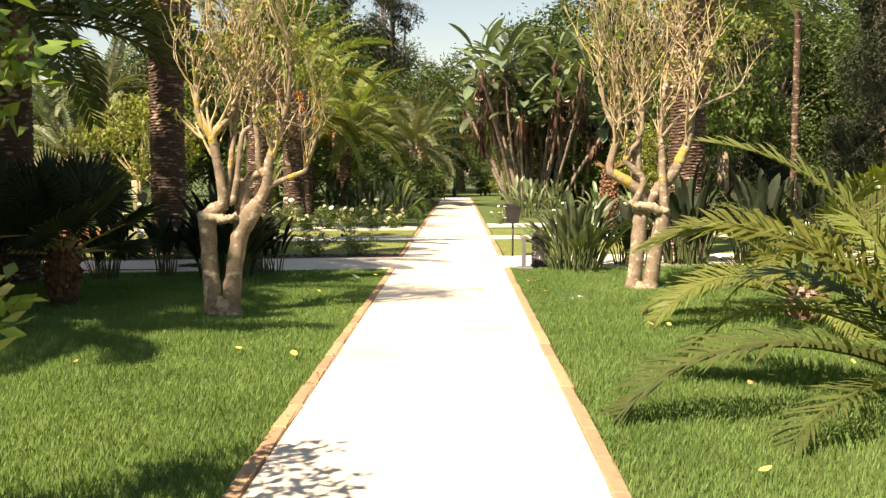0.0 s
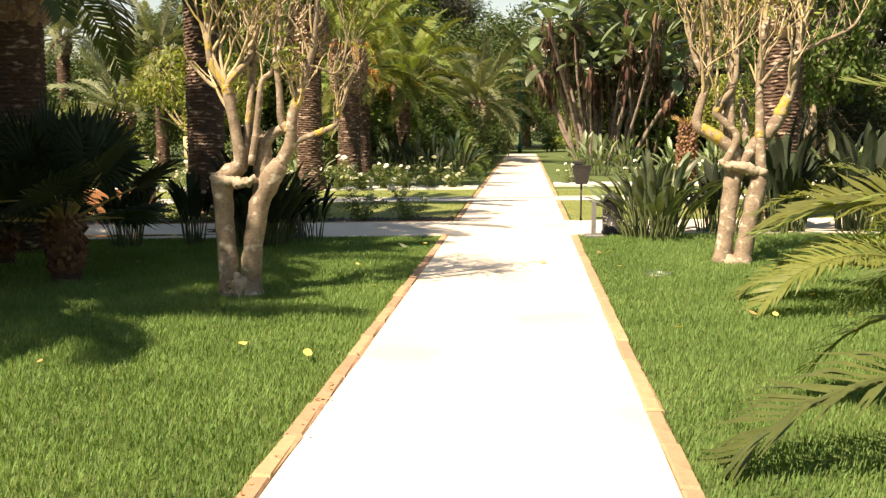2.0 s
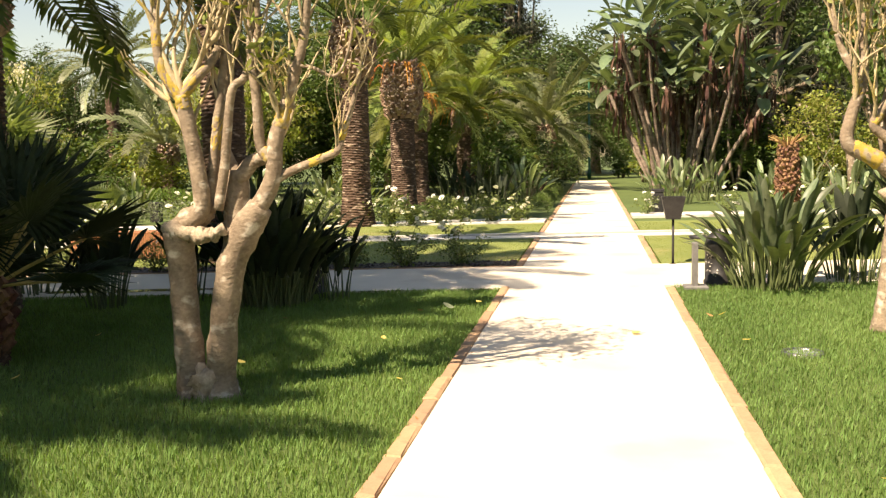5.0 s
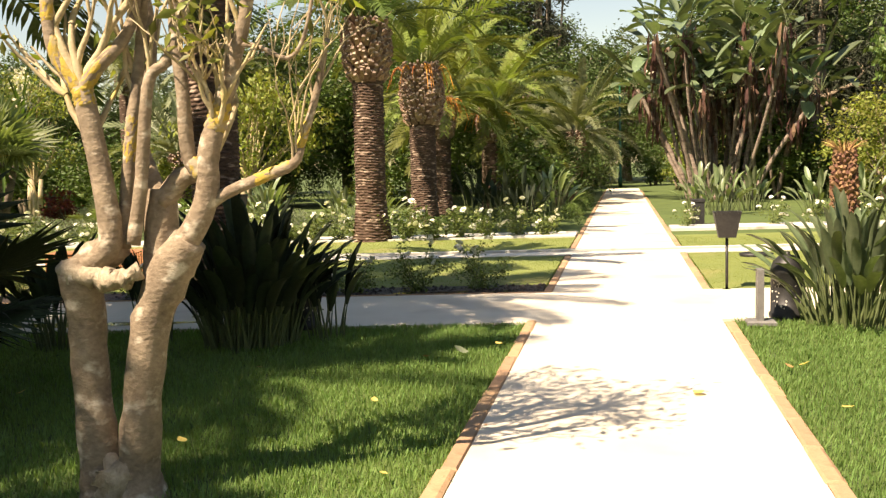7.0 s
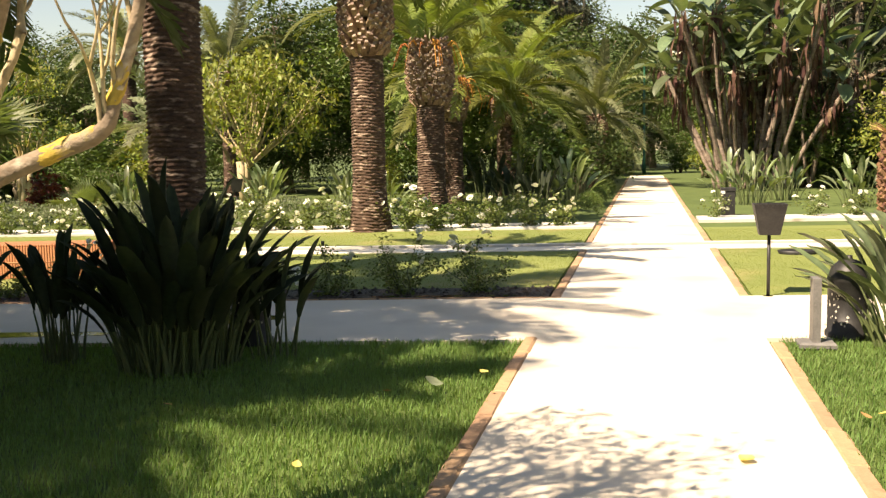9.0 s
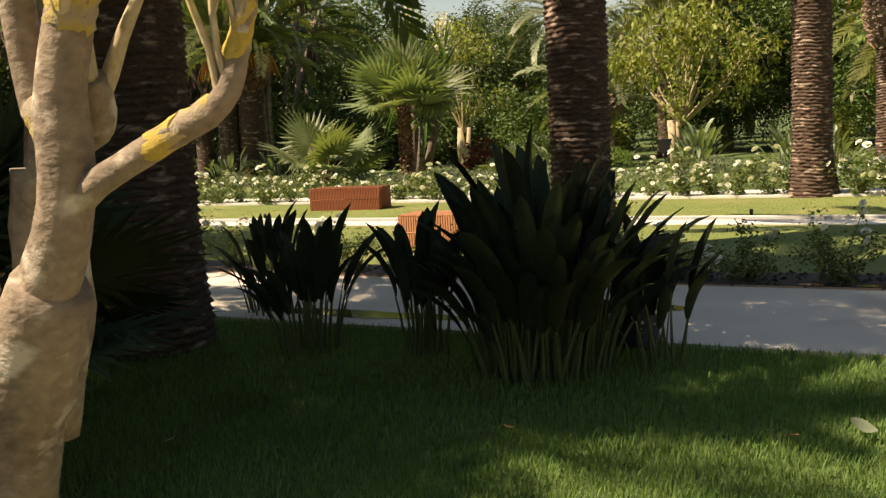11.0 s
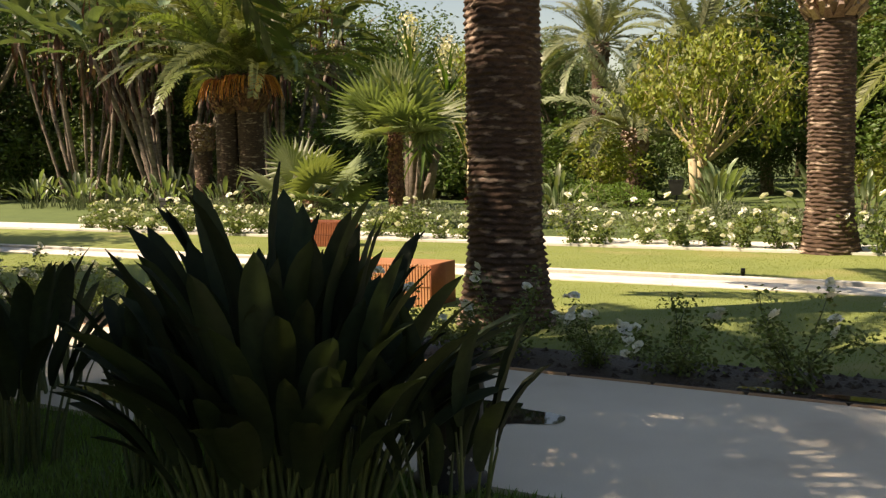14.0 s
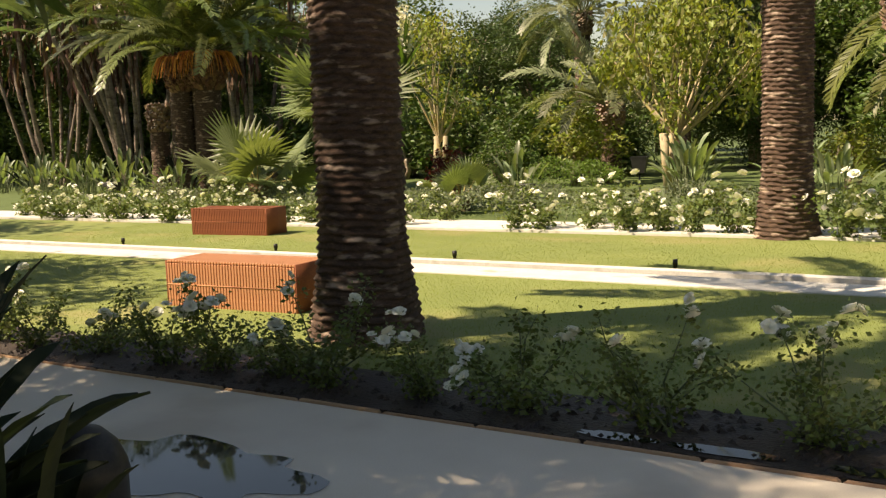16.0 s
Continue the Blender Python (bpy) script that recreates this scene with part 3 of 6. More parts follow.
palm((-5.1, 26.0), 4.3, 0.31, "sunlit date palm with patterned trunk behind the rose bed", 9, "phoenix", 34, boot=1.0, bulge=1.5, hi=4, flare=1.4)
palm((-5.05, 31.2), 3.9, 0.33, "date palm with orange leaf bases and upright fronds", 13, "fresh", 26, boot=1.3, bulge=1.6, hi=3, stalks=18)
palm((-5.5, 36.0), 3.4, 0.33, "date palm with hanging dry stalks among shrubs", 15, "fresh", 30, boot=1.0, bulge=1.4, stalks=40)
palm((-4.5, 40.5), 3.2, 0.36, "broad date palm with bright arching fronds", 17, "fresh", 46, boot=0.9, bulge=1.4, fine=False, stalks=16, scale=1.1)
palm((-1.9, 47.0), 2.6, 0.3, "date palm with drooping fronds by the far path", 19, "silver", 40, fine=False, scale=1.2)
palm((4.35, 18.6), 4.6, 0.33, "date palm with shaggy brown trunk behind a pruned tree", 21, "phoenix", 36, boot=1.6, bulge=1.25, hi=5)
palm((-22.5, 29.6), 3.7, 0.37, "date palm with orange crown base in a pair", 23, "arch", 48, boot=0.8, bulge=1.45, stalks=130, head="shag", scale=1.0, hi=5, group="pair of date palms", fine=False)
palm((-23.02, 29.16), 3.6, 0.31, "date palm with orange crown base in a pair", 25, "arch", 28, boot=0.75, bulge=1.2, stalks=110, head="shag", scale=1.0, hi=4, group="pair of date palms", fine=False)
palm((-24.1, 29.1), 2.3, 0.26, "short palm stump with scarred trunk", 27, "fresh", 0, boot=0.5, bulge=1.1, fine=False)
palm((-14.5, 41.0), 4.6, 0.26, "tall slim palm with silvery drooping fronds", 29, "silver", 40, boot=0.6, fine=False)
palm((-20.0, 44.0), 5.4, 0.28, "palm with silvery drooping fronds among trees", 31, "silver", 40, boot=0.6, fine=False)
palm((-14.2, 36.5), 1.9, 0.26, "young palm with scarred pale trunk", 33, "silver", 26, boot=0.4, fine=False, hi=5)
palm((10.2, 30.0), 8.5, 0.10, "very slim tall palm trunk", 37, "phoenix", 24, boot=0.3, fine=False)


def brown_stump(at, h, r, seed):
    p = thing("palm_stump", (at[0], at[1], -0.03), "shaggy red-brown palm stump with dry leaf bases on top", "palm stump")
    part("trunk", trunk_shape(h, r, seed, n=40, step=0.03), M["palmbark"], p)
    part("leaf_sheath", boots_shape(0.1, h, r * 0.9, r * 1.35, seed, size=0.095), [M["shag"], M["shag"]], p, "shaggy red-brown leaf bases", smooth=False)
    q = Shape()
    rr = random.Random(seed)
    for i in range(46):
        a, ln, out = rr.uniform(0, 6.283), rr.uniform(0.25, 0.55), rr.uniform(0.3, 0.9)
        q.tube([(0.09 * math.cos(a) + ln * out * u * u * math.cos(a), 0.09 * math.sin(a) + ln * out * u * u * math.sin(a), h - 0.05 + ln * (u - 0.3 * u * u)) for u in (0, 0.4, 0.75, 1.0)], [0.02, 0.016, 0.01, 0.003], 4, cap=False)
    part("dry_stalk_tuft", q, M["drystalk"], p, "pale orange dry stalks pointing upwards")


brown_stump((4.15, 26.5), 1.55, 0.15, 41)


def young_palm(at, seed, count, label, scale, lo=0, hi=6):
    p = thing("young_palm", (at[0], at[1], -0.03), label, "palm")
    part("stem_base", boots_shape(0.0, 0.3, 0.12, 0.16, seed, size=0.12), [M["palmboot"], M["cutboot"]], p, smooth=False)
    crown(p, 0.22, "young", count, seed, lo=lo, hi=hi, r=0.06, scale=scale)


frond_set("young", 1.9, M["frondlit"], 0.38, 46, 0.016, ((72, 70), (60, 95), (48, 110), (38, 105), (26, 90), (14, 70)))
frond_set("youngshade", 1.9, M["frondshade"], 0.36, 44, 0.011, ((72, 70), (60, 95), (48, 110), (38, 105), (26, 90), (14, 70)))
p = thing("young_palm", (3.25, 6.4, -0.03), "young date palm with long arching green fronds", "palm")
part("stem_base", boots_shape(0.0, 0.3, 0.12, 0.16, 51, size=0.12), [M["palmboot"], M["cutboot"]], p, smooth=False)
# fronds 0, 4 and 5 take the copy coloured as shaded
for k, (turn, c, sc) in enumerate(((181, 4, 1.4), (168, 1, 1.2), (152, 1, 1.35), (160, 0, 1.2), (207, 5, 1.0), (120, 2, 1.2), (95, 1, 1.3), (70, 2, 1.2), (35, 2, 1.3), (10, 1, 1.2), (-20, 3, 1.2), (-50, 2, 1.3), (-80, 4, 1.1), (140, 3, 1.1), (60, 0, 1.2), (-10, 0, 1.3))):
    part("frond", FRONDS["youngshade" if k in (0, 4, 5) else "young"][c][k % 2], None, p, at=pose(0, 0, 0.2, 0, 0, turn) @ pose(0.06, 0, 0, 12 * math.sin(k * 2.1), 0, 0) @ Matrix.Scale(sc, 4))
young_palm((3.75, 10.6), 53, 18, "young date palm with arching fronds on the lawn", 0.95)


# ---- fan palms ----
def fan_mesh(seed, petiole, radius, tilt, mat, n=26, span=250):
    r = random.Random(seed)
    q = Shape()
    e = radians(tilt)
    pts = [Vector((petiole * u * math.cos(e), 0, petiole * (u * math.sin(e) - 0.08 * u * u))) for u in (0, 0.35, 0.7, 1.0)]
    q.tube(pts, [0.017, 0.014, 0.011, 0.009], 5, cap=False)
    hub = pts[-1]
    d = (pts[-1] - pts[-2]).normalized()
    up = Vector((-d.z, 0, d.x))
    for k in range(n):
        a = radians(-span / 2 + span * k / (n - 1))
        ln = radius * (0.75 + 0.25 * math.cos(a * 0.7)) * r.uniform(0.92, 1.06)
        way = (d * math.cos(a) + Vector((0, 1, 0)) * math.sin(a) + up * 0.12 * math.cos(a)).normalized()
        side = way.cross(up).normalized() * (ln * math.tan(radians(span / n / 2)) * 0.62)
        fold = up * 0.014
        mid = hub + way * ln * 0.55
        tip = hub + way * ln + Vector((0, 0, -ln * r.uniform(0.02, 0.16)))
        q.add([tuple(hub), tuple(mid - side), tuple(mid + fold), tuple(mid + side), tuple(tip)], [(0, 1, 2), (0, 2, 3), (1, 4, 2), (2, 4, 3)], 1)
    return q.mesh("fan_leaf", [M["petioleorange"], mat], smooth=False)


def fan_palm(at, trunk_h, count, petiole, radius, mat, seed, label, trunk_r=0.12, tilts=(82, 66, 50, 32, 10)):
    p = thing("fan_palm", (at[0], at[1], -0.03), label, "fan palm")
    rr = random.Random(seed)
    if trunk_h > 0.1:
        part("trunk", trunk_shape(trunk_h, trunk_r, seed, n=28, step=0.03), M["palmbark"], p)
        part("leaf_sheath", boots_shape(0.1, trunk_h, trunk_r, trunk_r * 1.2, seed, size=0.09), [M["shag"], M["shag"]], p, smooth=False)
    meshes = [[fan_mesh(seed * 31 + i * 7 + j, petiole, radius, t, mat) for j in range(2)] for i, t in enumerate(tilts)]
    for i in range(count):
        c = int(len(tilts) * i / count)
        part("fan_leaf", rr.choice(meshes[c]), None, p, at=pose(0, 0, trunk_h, 0, 0, i * 137.5 + rr.uniform(-15, 15)) @ pose(0.04, 0, 0, rr.uniform(-30, 30), 0, 0) @ Matrix.Scale(rr.uniform(0.8, 1.12), 4))
    return p


fan_palm((-14.7, 27.3), 1.95, 26, 0.62, 1.1, M["fan"], 61, "fan palm with bright green fan leaves and red-brown stem", 0.085)
fan_palm((-16.6, 26.6), 0.5, 12, 0.8, 1.05, M["fan"], 63, "low fan palm with pale green fan leaves", tilts=(65, 45, 30, 15))
fan_palm((-4.4, 11.5), 0.6, 30, 0.75, 0.6, M["fanshade"], 65, "fan palm with shade-darkened leaves on the lawn")
fan_palm((-5.2, 10.6), 0.8, 26, 0.75, 0.6, M["fanshade"], 66, "fan palm with shade-darkened leaves on the lawn")
fan_palm((-5.7, 12.6), 0.5, 18, 0.6, 0.5, M["fanshade"], 67, "fan palm with shade-darkened leaves beside a date palm")
fan_palm((-12.2, 28.0), 0.2, 12, 0.5, 0.5, M["fan"], 69, "small green fan palm behind roses", tilts=(70, 50, 30, 15))


# ---- bird of paradise plants ----
def paddle_mesh(seed, height, lean, blade, width, mats):
    """A leaf: long stalk and a folded paddle blade, leaning along +x."""
    r = random.Random(seed)
    q = Shape()
    pts, a = [Vector((0, 0, 0))], radians(90 - lean * 0.35)
    n = 6
    for i in range(n):
        pts.append(pts[-1] + Vector((math.cos(a), 0, math.sin(a))) * height / n)
        a -= radians(lean * 0.65) / n
    q.tube(pts, [0.016 - 0.0015 * i for i in range(n + 1)], 5, cap=False)
    p = pts[-1]
    rows = 9
    curl = r.uniform(10, 55)
    fold = r.uniform(0.2, 0.6)
    first = len(q.v)
    for i in range(rows + 1):
        u = i / rows
        d = Vector((math.cos(a), 0, math.sin(a)))
        up = Vector((-d.z, 0, d.x))
        w = width * (max(0.0, 1 - (2 * min(1.0, 0.04 + u * 0.96) - 1) ** 2) ** 0.62) * 0.5
        for sgn in (-1, -0.5, 0, 0.5, 1):
            q.v.append(tuple(p + Vector((0, sgn * w, 0)) + up * abs(sgn) * w * fold + up * r.uniform(-0.004, 0.004)))
        p = p + d * blade / rows
        a -= radians(curl) / rows
    for i in range(rows):
        for k in range(4):
            b = first + i * 5 + k
            q.f.append((b, b + 1, b + 6, b + 5))
            q.s.append(1)
    return q.mesh("leaf", mats)


PADDLES = {}


def paddle_set(key, height, blade, width, mats, leans=(3, 9, 18, 29, 43)):
    PADDLES[key] = [[paddle_mesh(hash_seed(key) + i * 13 + j, height * (0.82 + 0.13 * j) * (1 - 0.09 * i), l, blade * (0.9 + 0.1 * j), width, mats) for j in range(3)] for i, l in enumerate(leans)]


def paddle_plant(at, key, count, label, seed, spread=0.22, scale=1.0, group="", lo=0, hi=5):
    p = thing("bird_of_paradise_plant", (at[0], at[1], -0.03), label, "plant", group)
    rr = random.Random(seed)
    for i in range(count):
        c = lo + int((hi - lo) * i / count)
        a = i * 137.5 + rr.uniform(-25, 25)
        rad = spread * math.sqrt((i + 0.5) / count)
        m = Matrix.Translation((rad * math.cos(radians(a)), rad * math.sin(radians(a)), 0)) @ pose(0, 0, 0, 0, 0, a + rr.uniform(-20, 20)) @ pose(0, 0, 0, rr.uniform(-12, 12), rr.uniform(-5, 5), 0) @ Matrix.Scale(scale * rr.uniform(0.7, 1.12), 4)
        part("leaf", rr.choice(PADDLES[key][c]), None, p, at=m)
    return p


# the "dark" set has shade mixed into its blade colour
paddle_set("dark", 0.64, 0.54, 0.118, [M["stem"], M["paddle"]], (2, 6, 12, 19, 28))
paddle_set("reed", 0.70, 0.48, 0.10, [M["stem"], M["paddlemid"]], (2, 8, 17, 29, 44))
paddle_set("grey", 0.72, 0.44, 0.12, [M["stem"], M["paddlegrey"]])
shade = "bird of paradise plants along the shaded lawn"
paddle_plant((-4.92, 14.3), "dark", 34, "bird of paradise plant with shade-darkened leaves and pale stalks", 71, 0.20, 0.86, shade)
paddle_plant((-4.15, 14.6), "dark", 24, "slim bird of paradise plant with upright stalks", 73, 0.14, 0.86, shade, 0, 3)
paddle_plant((-3.25, 14.6), "dark", 190, "large dense bird of paradise plant with shade-darkened paddle leaves", 75, 0.40, 1.04, shade)
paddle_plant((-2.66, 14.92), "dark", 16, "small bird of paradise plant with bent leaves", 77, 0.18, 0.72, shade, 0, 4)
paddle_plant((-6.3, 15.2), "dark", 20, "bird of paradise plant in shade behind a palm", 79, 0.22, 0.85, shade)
sunny = "bird of paradise plants in sunlight"
paddle_plant((2.0, 15.95), "reed", 130, "sunlit bird of paradise plant with many long narrow leaves", 81, 0.42, 1.04, sunny)
paddle_plant((3.0, 16.5), "dark", 44, "bird of paradise plant with broad green leaves", 83, 0.3, 0.9, sunny)
paddle_plant((3.95, 16.8), "dark", 70, "tall bird of paradise plant with broad green leaves", 85, 0.36, 1.25, sunny)
paddle_plant((5.2, 17.0), "dark", 60, "tall bird of paradise plant with broad green leaves", 86, 0.36, 1.3, sunny)
paddle_plant((-9.7, 32.2), "grey", 44, "grey-green bird of paradise plant behind white roses", 87, 0.35, 1.15, sunny)
paddle_plant((-7.6, 32.6), "grey", 30, "low grey-green bird of paradise plant", 89, 0.4, 0.95, sunny)
paddle_plant((-12.1, 29.6), "grey", 30, "bird of paradise plant behind a grey hedge", 88, 0.3, 0.95, sunny)
for i, (x, y, sc, k) in enumerate(((2.6, 34.5, 1.25, "grey"), (3.7, 36.5, 1.2, "grey"), (2.3, 38.5, 1.2, "grey"), (5.0, 33.5, 1.15, "grey"), (6.3, 34.5, 1.2, "grey"), (7.4, 31.5, 1.2, "grey"), (8.6, 33.0, 1.25, "dark"),
                                     (5.6, 27.6, 1.1, "grey"), (6.8, 28.0, 1.15, "grey"), (8.0, 27.0, 1.15, "grey"), (9.3, 28.0, 1.2, "dark"), (10.6, 26.5, 1.2, "grey"),
                                     (12.0, 28.0, 1.2, "dark"), (5.6, 23.0, 1.15, "dark"), (6.8, 22.0, 1.2, "grey"), (8.2, 23.0, 1.25, "dark"), (9.6, 22.0, 1.2, "grey"), (7.4, 19.5, 1.2, "dark"),
                                     (-2.6, 31.5, 1.1, "dark"), (-2.0, 34.0, 1.3, "grey"), (-3.2, 32.5, 1.1, "dark"), (-4.0, 33.5, 1.15, "dark"), (-6.4, 31.3, 0.9, "grey"))):
    paddle_plant((x, y), k, 30, "clump of bird of paradise leaves in a shrub border", 101 + i, 0.4, sc, "border plants")
for i in range(15):
    x = -20.5 - i * 0.95
    paddle_plant((x, 29.2 + 0.5 * math.sin(i * 2.3) + 0.1 * x * 0.1), "grey" if i % 3 else "dark", 24, "clump of strappy green leaves under far palms", 140 + i, 0.45, 1.05, "far border plants")


# ---- pruned trees beside the path ----
def grow(q, tips, p, d, length, r, level, rr, up=0.35):
    """Thin upright twigs, forking."""
    pts, radii = [p], [r]
    n = 4
    for i in range(n):
        d = (d + Vector((rr.gauss(0, 0.20), rr.gauss(0, 0.20), rr.gauss(up * 0.3, 0.12)))).normalized()
        p = p + d * length / n
        pts.append(p)
        radii.append(r * (1 - 0.14 * (i + 1)))
    q.tube(pts, radii, 6 if r > 0.012 else 4, cap=False)
    if level <= 0:
        tips.append((p, d))
        return
    for k in range(rr.choice((2, 2, 3))):
        side = Vector((rr.gauss(0, 1), rr.gauss(0, 1), rr.uniform(0, 0.7))).normalized()
        start = pts[-1] if k == 0 else pts[rr.choice((2, 3, 4))]
        grow(q, tips, start, (d * 0.9 + side * 0.62).normalized(), length * rr.uniform(0.62, 0.9), r * 0.6, level - 1, rr, up)


def pruned_tree(at, label, seed, trunks, stubs, limbs, lichens, turn=0.0, leaves=900, levels=3):
    t = thing("pruned_tree", pose(at[0], at[1], -0.03, 0, 0, turn), label, "tree", "pruned trees beside the path")
    rr = random.Random(seed)
    q = Shape()
    for pts, radii in trunks:
        fine_p, fine_r = [], []
        for i in range(len(pts) - 1):
            for k in range(5):
                u = k / 5
                fine_p.append(Vector(pts[i]).lerp(Vector(pts[i + 1]), u))
                fine_r.append((radii[i] + (radii[i + 1] - radii[i]) * u) * (1 + 0.045 * math.sin(9 * (i + u) + seed) + rr.uniform(-0.02, 0.04)))
        fine_p.append(Vector(pts[-1]))
        fine_r.append(radii[-1])
        q.tube(fine_p, fine_r, 14, wob=0.04, rng=rr)
    part("trunk", q, M["bark"], t, "grey-brown bark on twin trunks")
    for pts, radii in stubs:
        q = Shape()
        fp, fr = [], []
        for i in range(len(pts) - 1):
            for k in range(4):
                u = k / 4
                fp.append(Vector(pts[i]).lerp(Vector(pts[i + 1]), u) + Vector((rr.gauss(0, 0.008), rr.gauss(0, 0.008), rr.gauss(0, 0.012))))
                fr.append((radii[i] + (radii[i + 1] - radii[i]) * u) * rr.uniform(0.82, 1.12))
        q.tube(fp + [Vector(pts[-1])], fr + [radii[-1] * 0.8], 11, wob=0.16, rng=rr)
        part("pruning_knuckle", q, M["cutwood"], t, "bleached gnarled pruning knuckle")
    tips = []
    for i, (pts, r0, r1, lv) in enumerate(limbs):
        q = Shape()
        n = len(pts)
        vp = [Vector(p) for p in pts]
        smooth_p, smooth_r = [], []
        for k in range(n - 1):
            for j in range(4):
                u = j / 4
                a, b, c, d = vp[max(0, k - 1)], vp[k], vp[k + 1], vp[min(n - 1, k + 2)]
                smooth_p.append(0.5 * ((2 * b) + (c - a) * u + (2 * a - 5 * b + 4 * c - d) * u * u + (3 * b - a - 3 * c + d) * u ** 3))
                smooth_r.append(r0 + (r1 - r0) * (k + u) / (n - 1))
        smooth_p.append(vp[-1])
        smooth_r.append(r1)
        q.tube(smooth_p, smooth_r, 9, wob=0.05, rng=rr)
        limb = part("limb", q, M["bark"], t)
        tq = Shape()
        d = (vp[-1] - vp[-2]).normalized()
        for k in range(lv[0] + 3):
            side = Vector((rr.gauss(0, 1), rr.gauss(0, 1), rr.uniform(-0.1, 0.8))).normalized()
            start = smooth_p[-1] if k < 2 else smooth_p[rr.randrange(len(smooth_p) // 2, len(smooth_p))]
            grow(tq, tips, start, (d + side * 0.6 + Vector((0, 0, 0.5))).normalized(), lv[1] * rr.uniform(0.7, 1.1), r1 * 0.6, levels if k < 2 else levels - 1, rr)
        part("twig_spray", tq, M["twig"], limb, "pale bare twigs")
    for k, (i, u0, u1) in enumerate(lichens):
        pts, r0, r1, _ = limbs[i]
        q = Shape()
        rows = 10
        sp, sr = [], []
        for j in range(rows + 1):
            u = (u0 + (u1 - u0) * j / rows) * (len(pts) - 1)
            a = min(int(u), len(pts) - 2)
            sp.append(Vector(pts[a]).lerp(Vector(pts[a + 1]), u - a))
            sr.append((r0 + (r1 - r0) * u / (len(pts) - 1)) * (1.03 if 0 < j < rows else 0.8))
        q.tube(sp, sr, 14, cap=False, wob=0.13, rng=rr)
        part("lichen", q, M["lichen"], t, "ochre-yellow lichen on the bark")
    g = np.random.default_rng(seed)
    pick = g.integers(0, len(tips), leaves)
    c = np.array([tuple(tips[i][0]) for i in pick]) + g.normal(0, 0.06, (leaves, 3))
    part("leaves", leaf_cloud("leaves", c, 0.085, M["leafyellow"], g, 0.4, 0.4), None, t, "sparse yellow-green leaves")


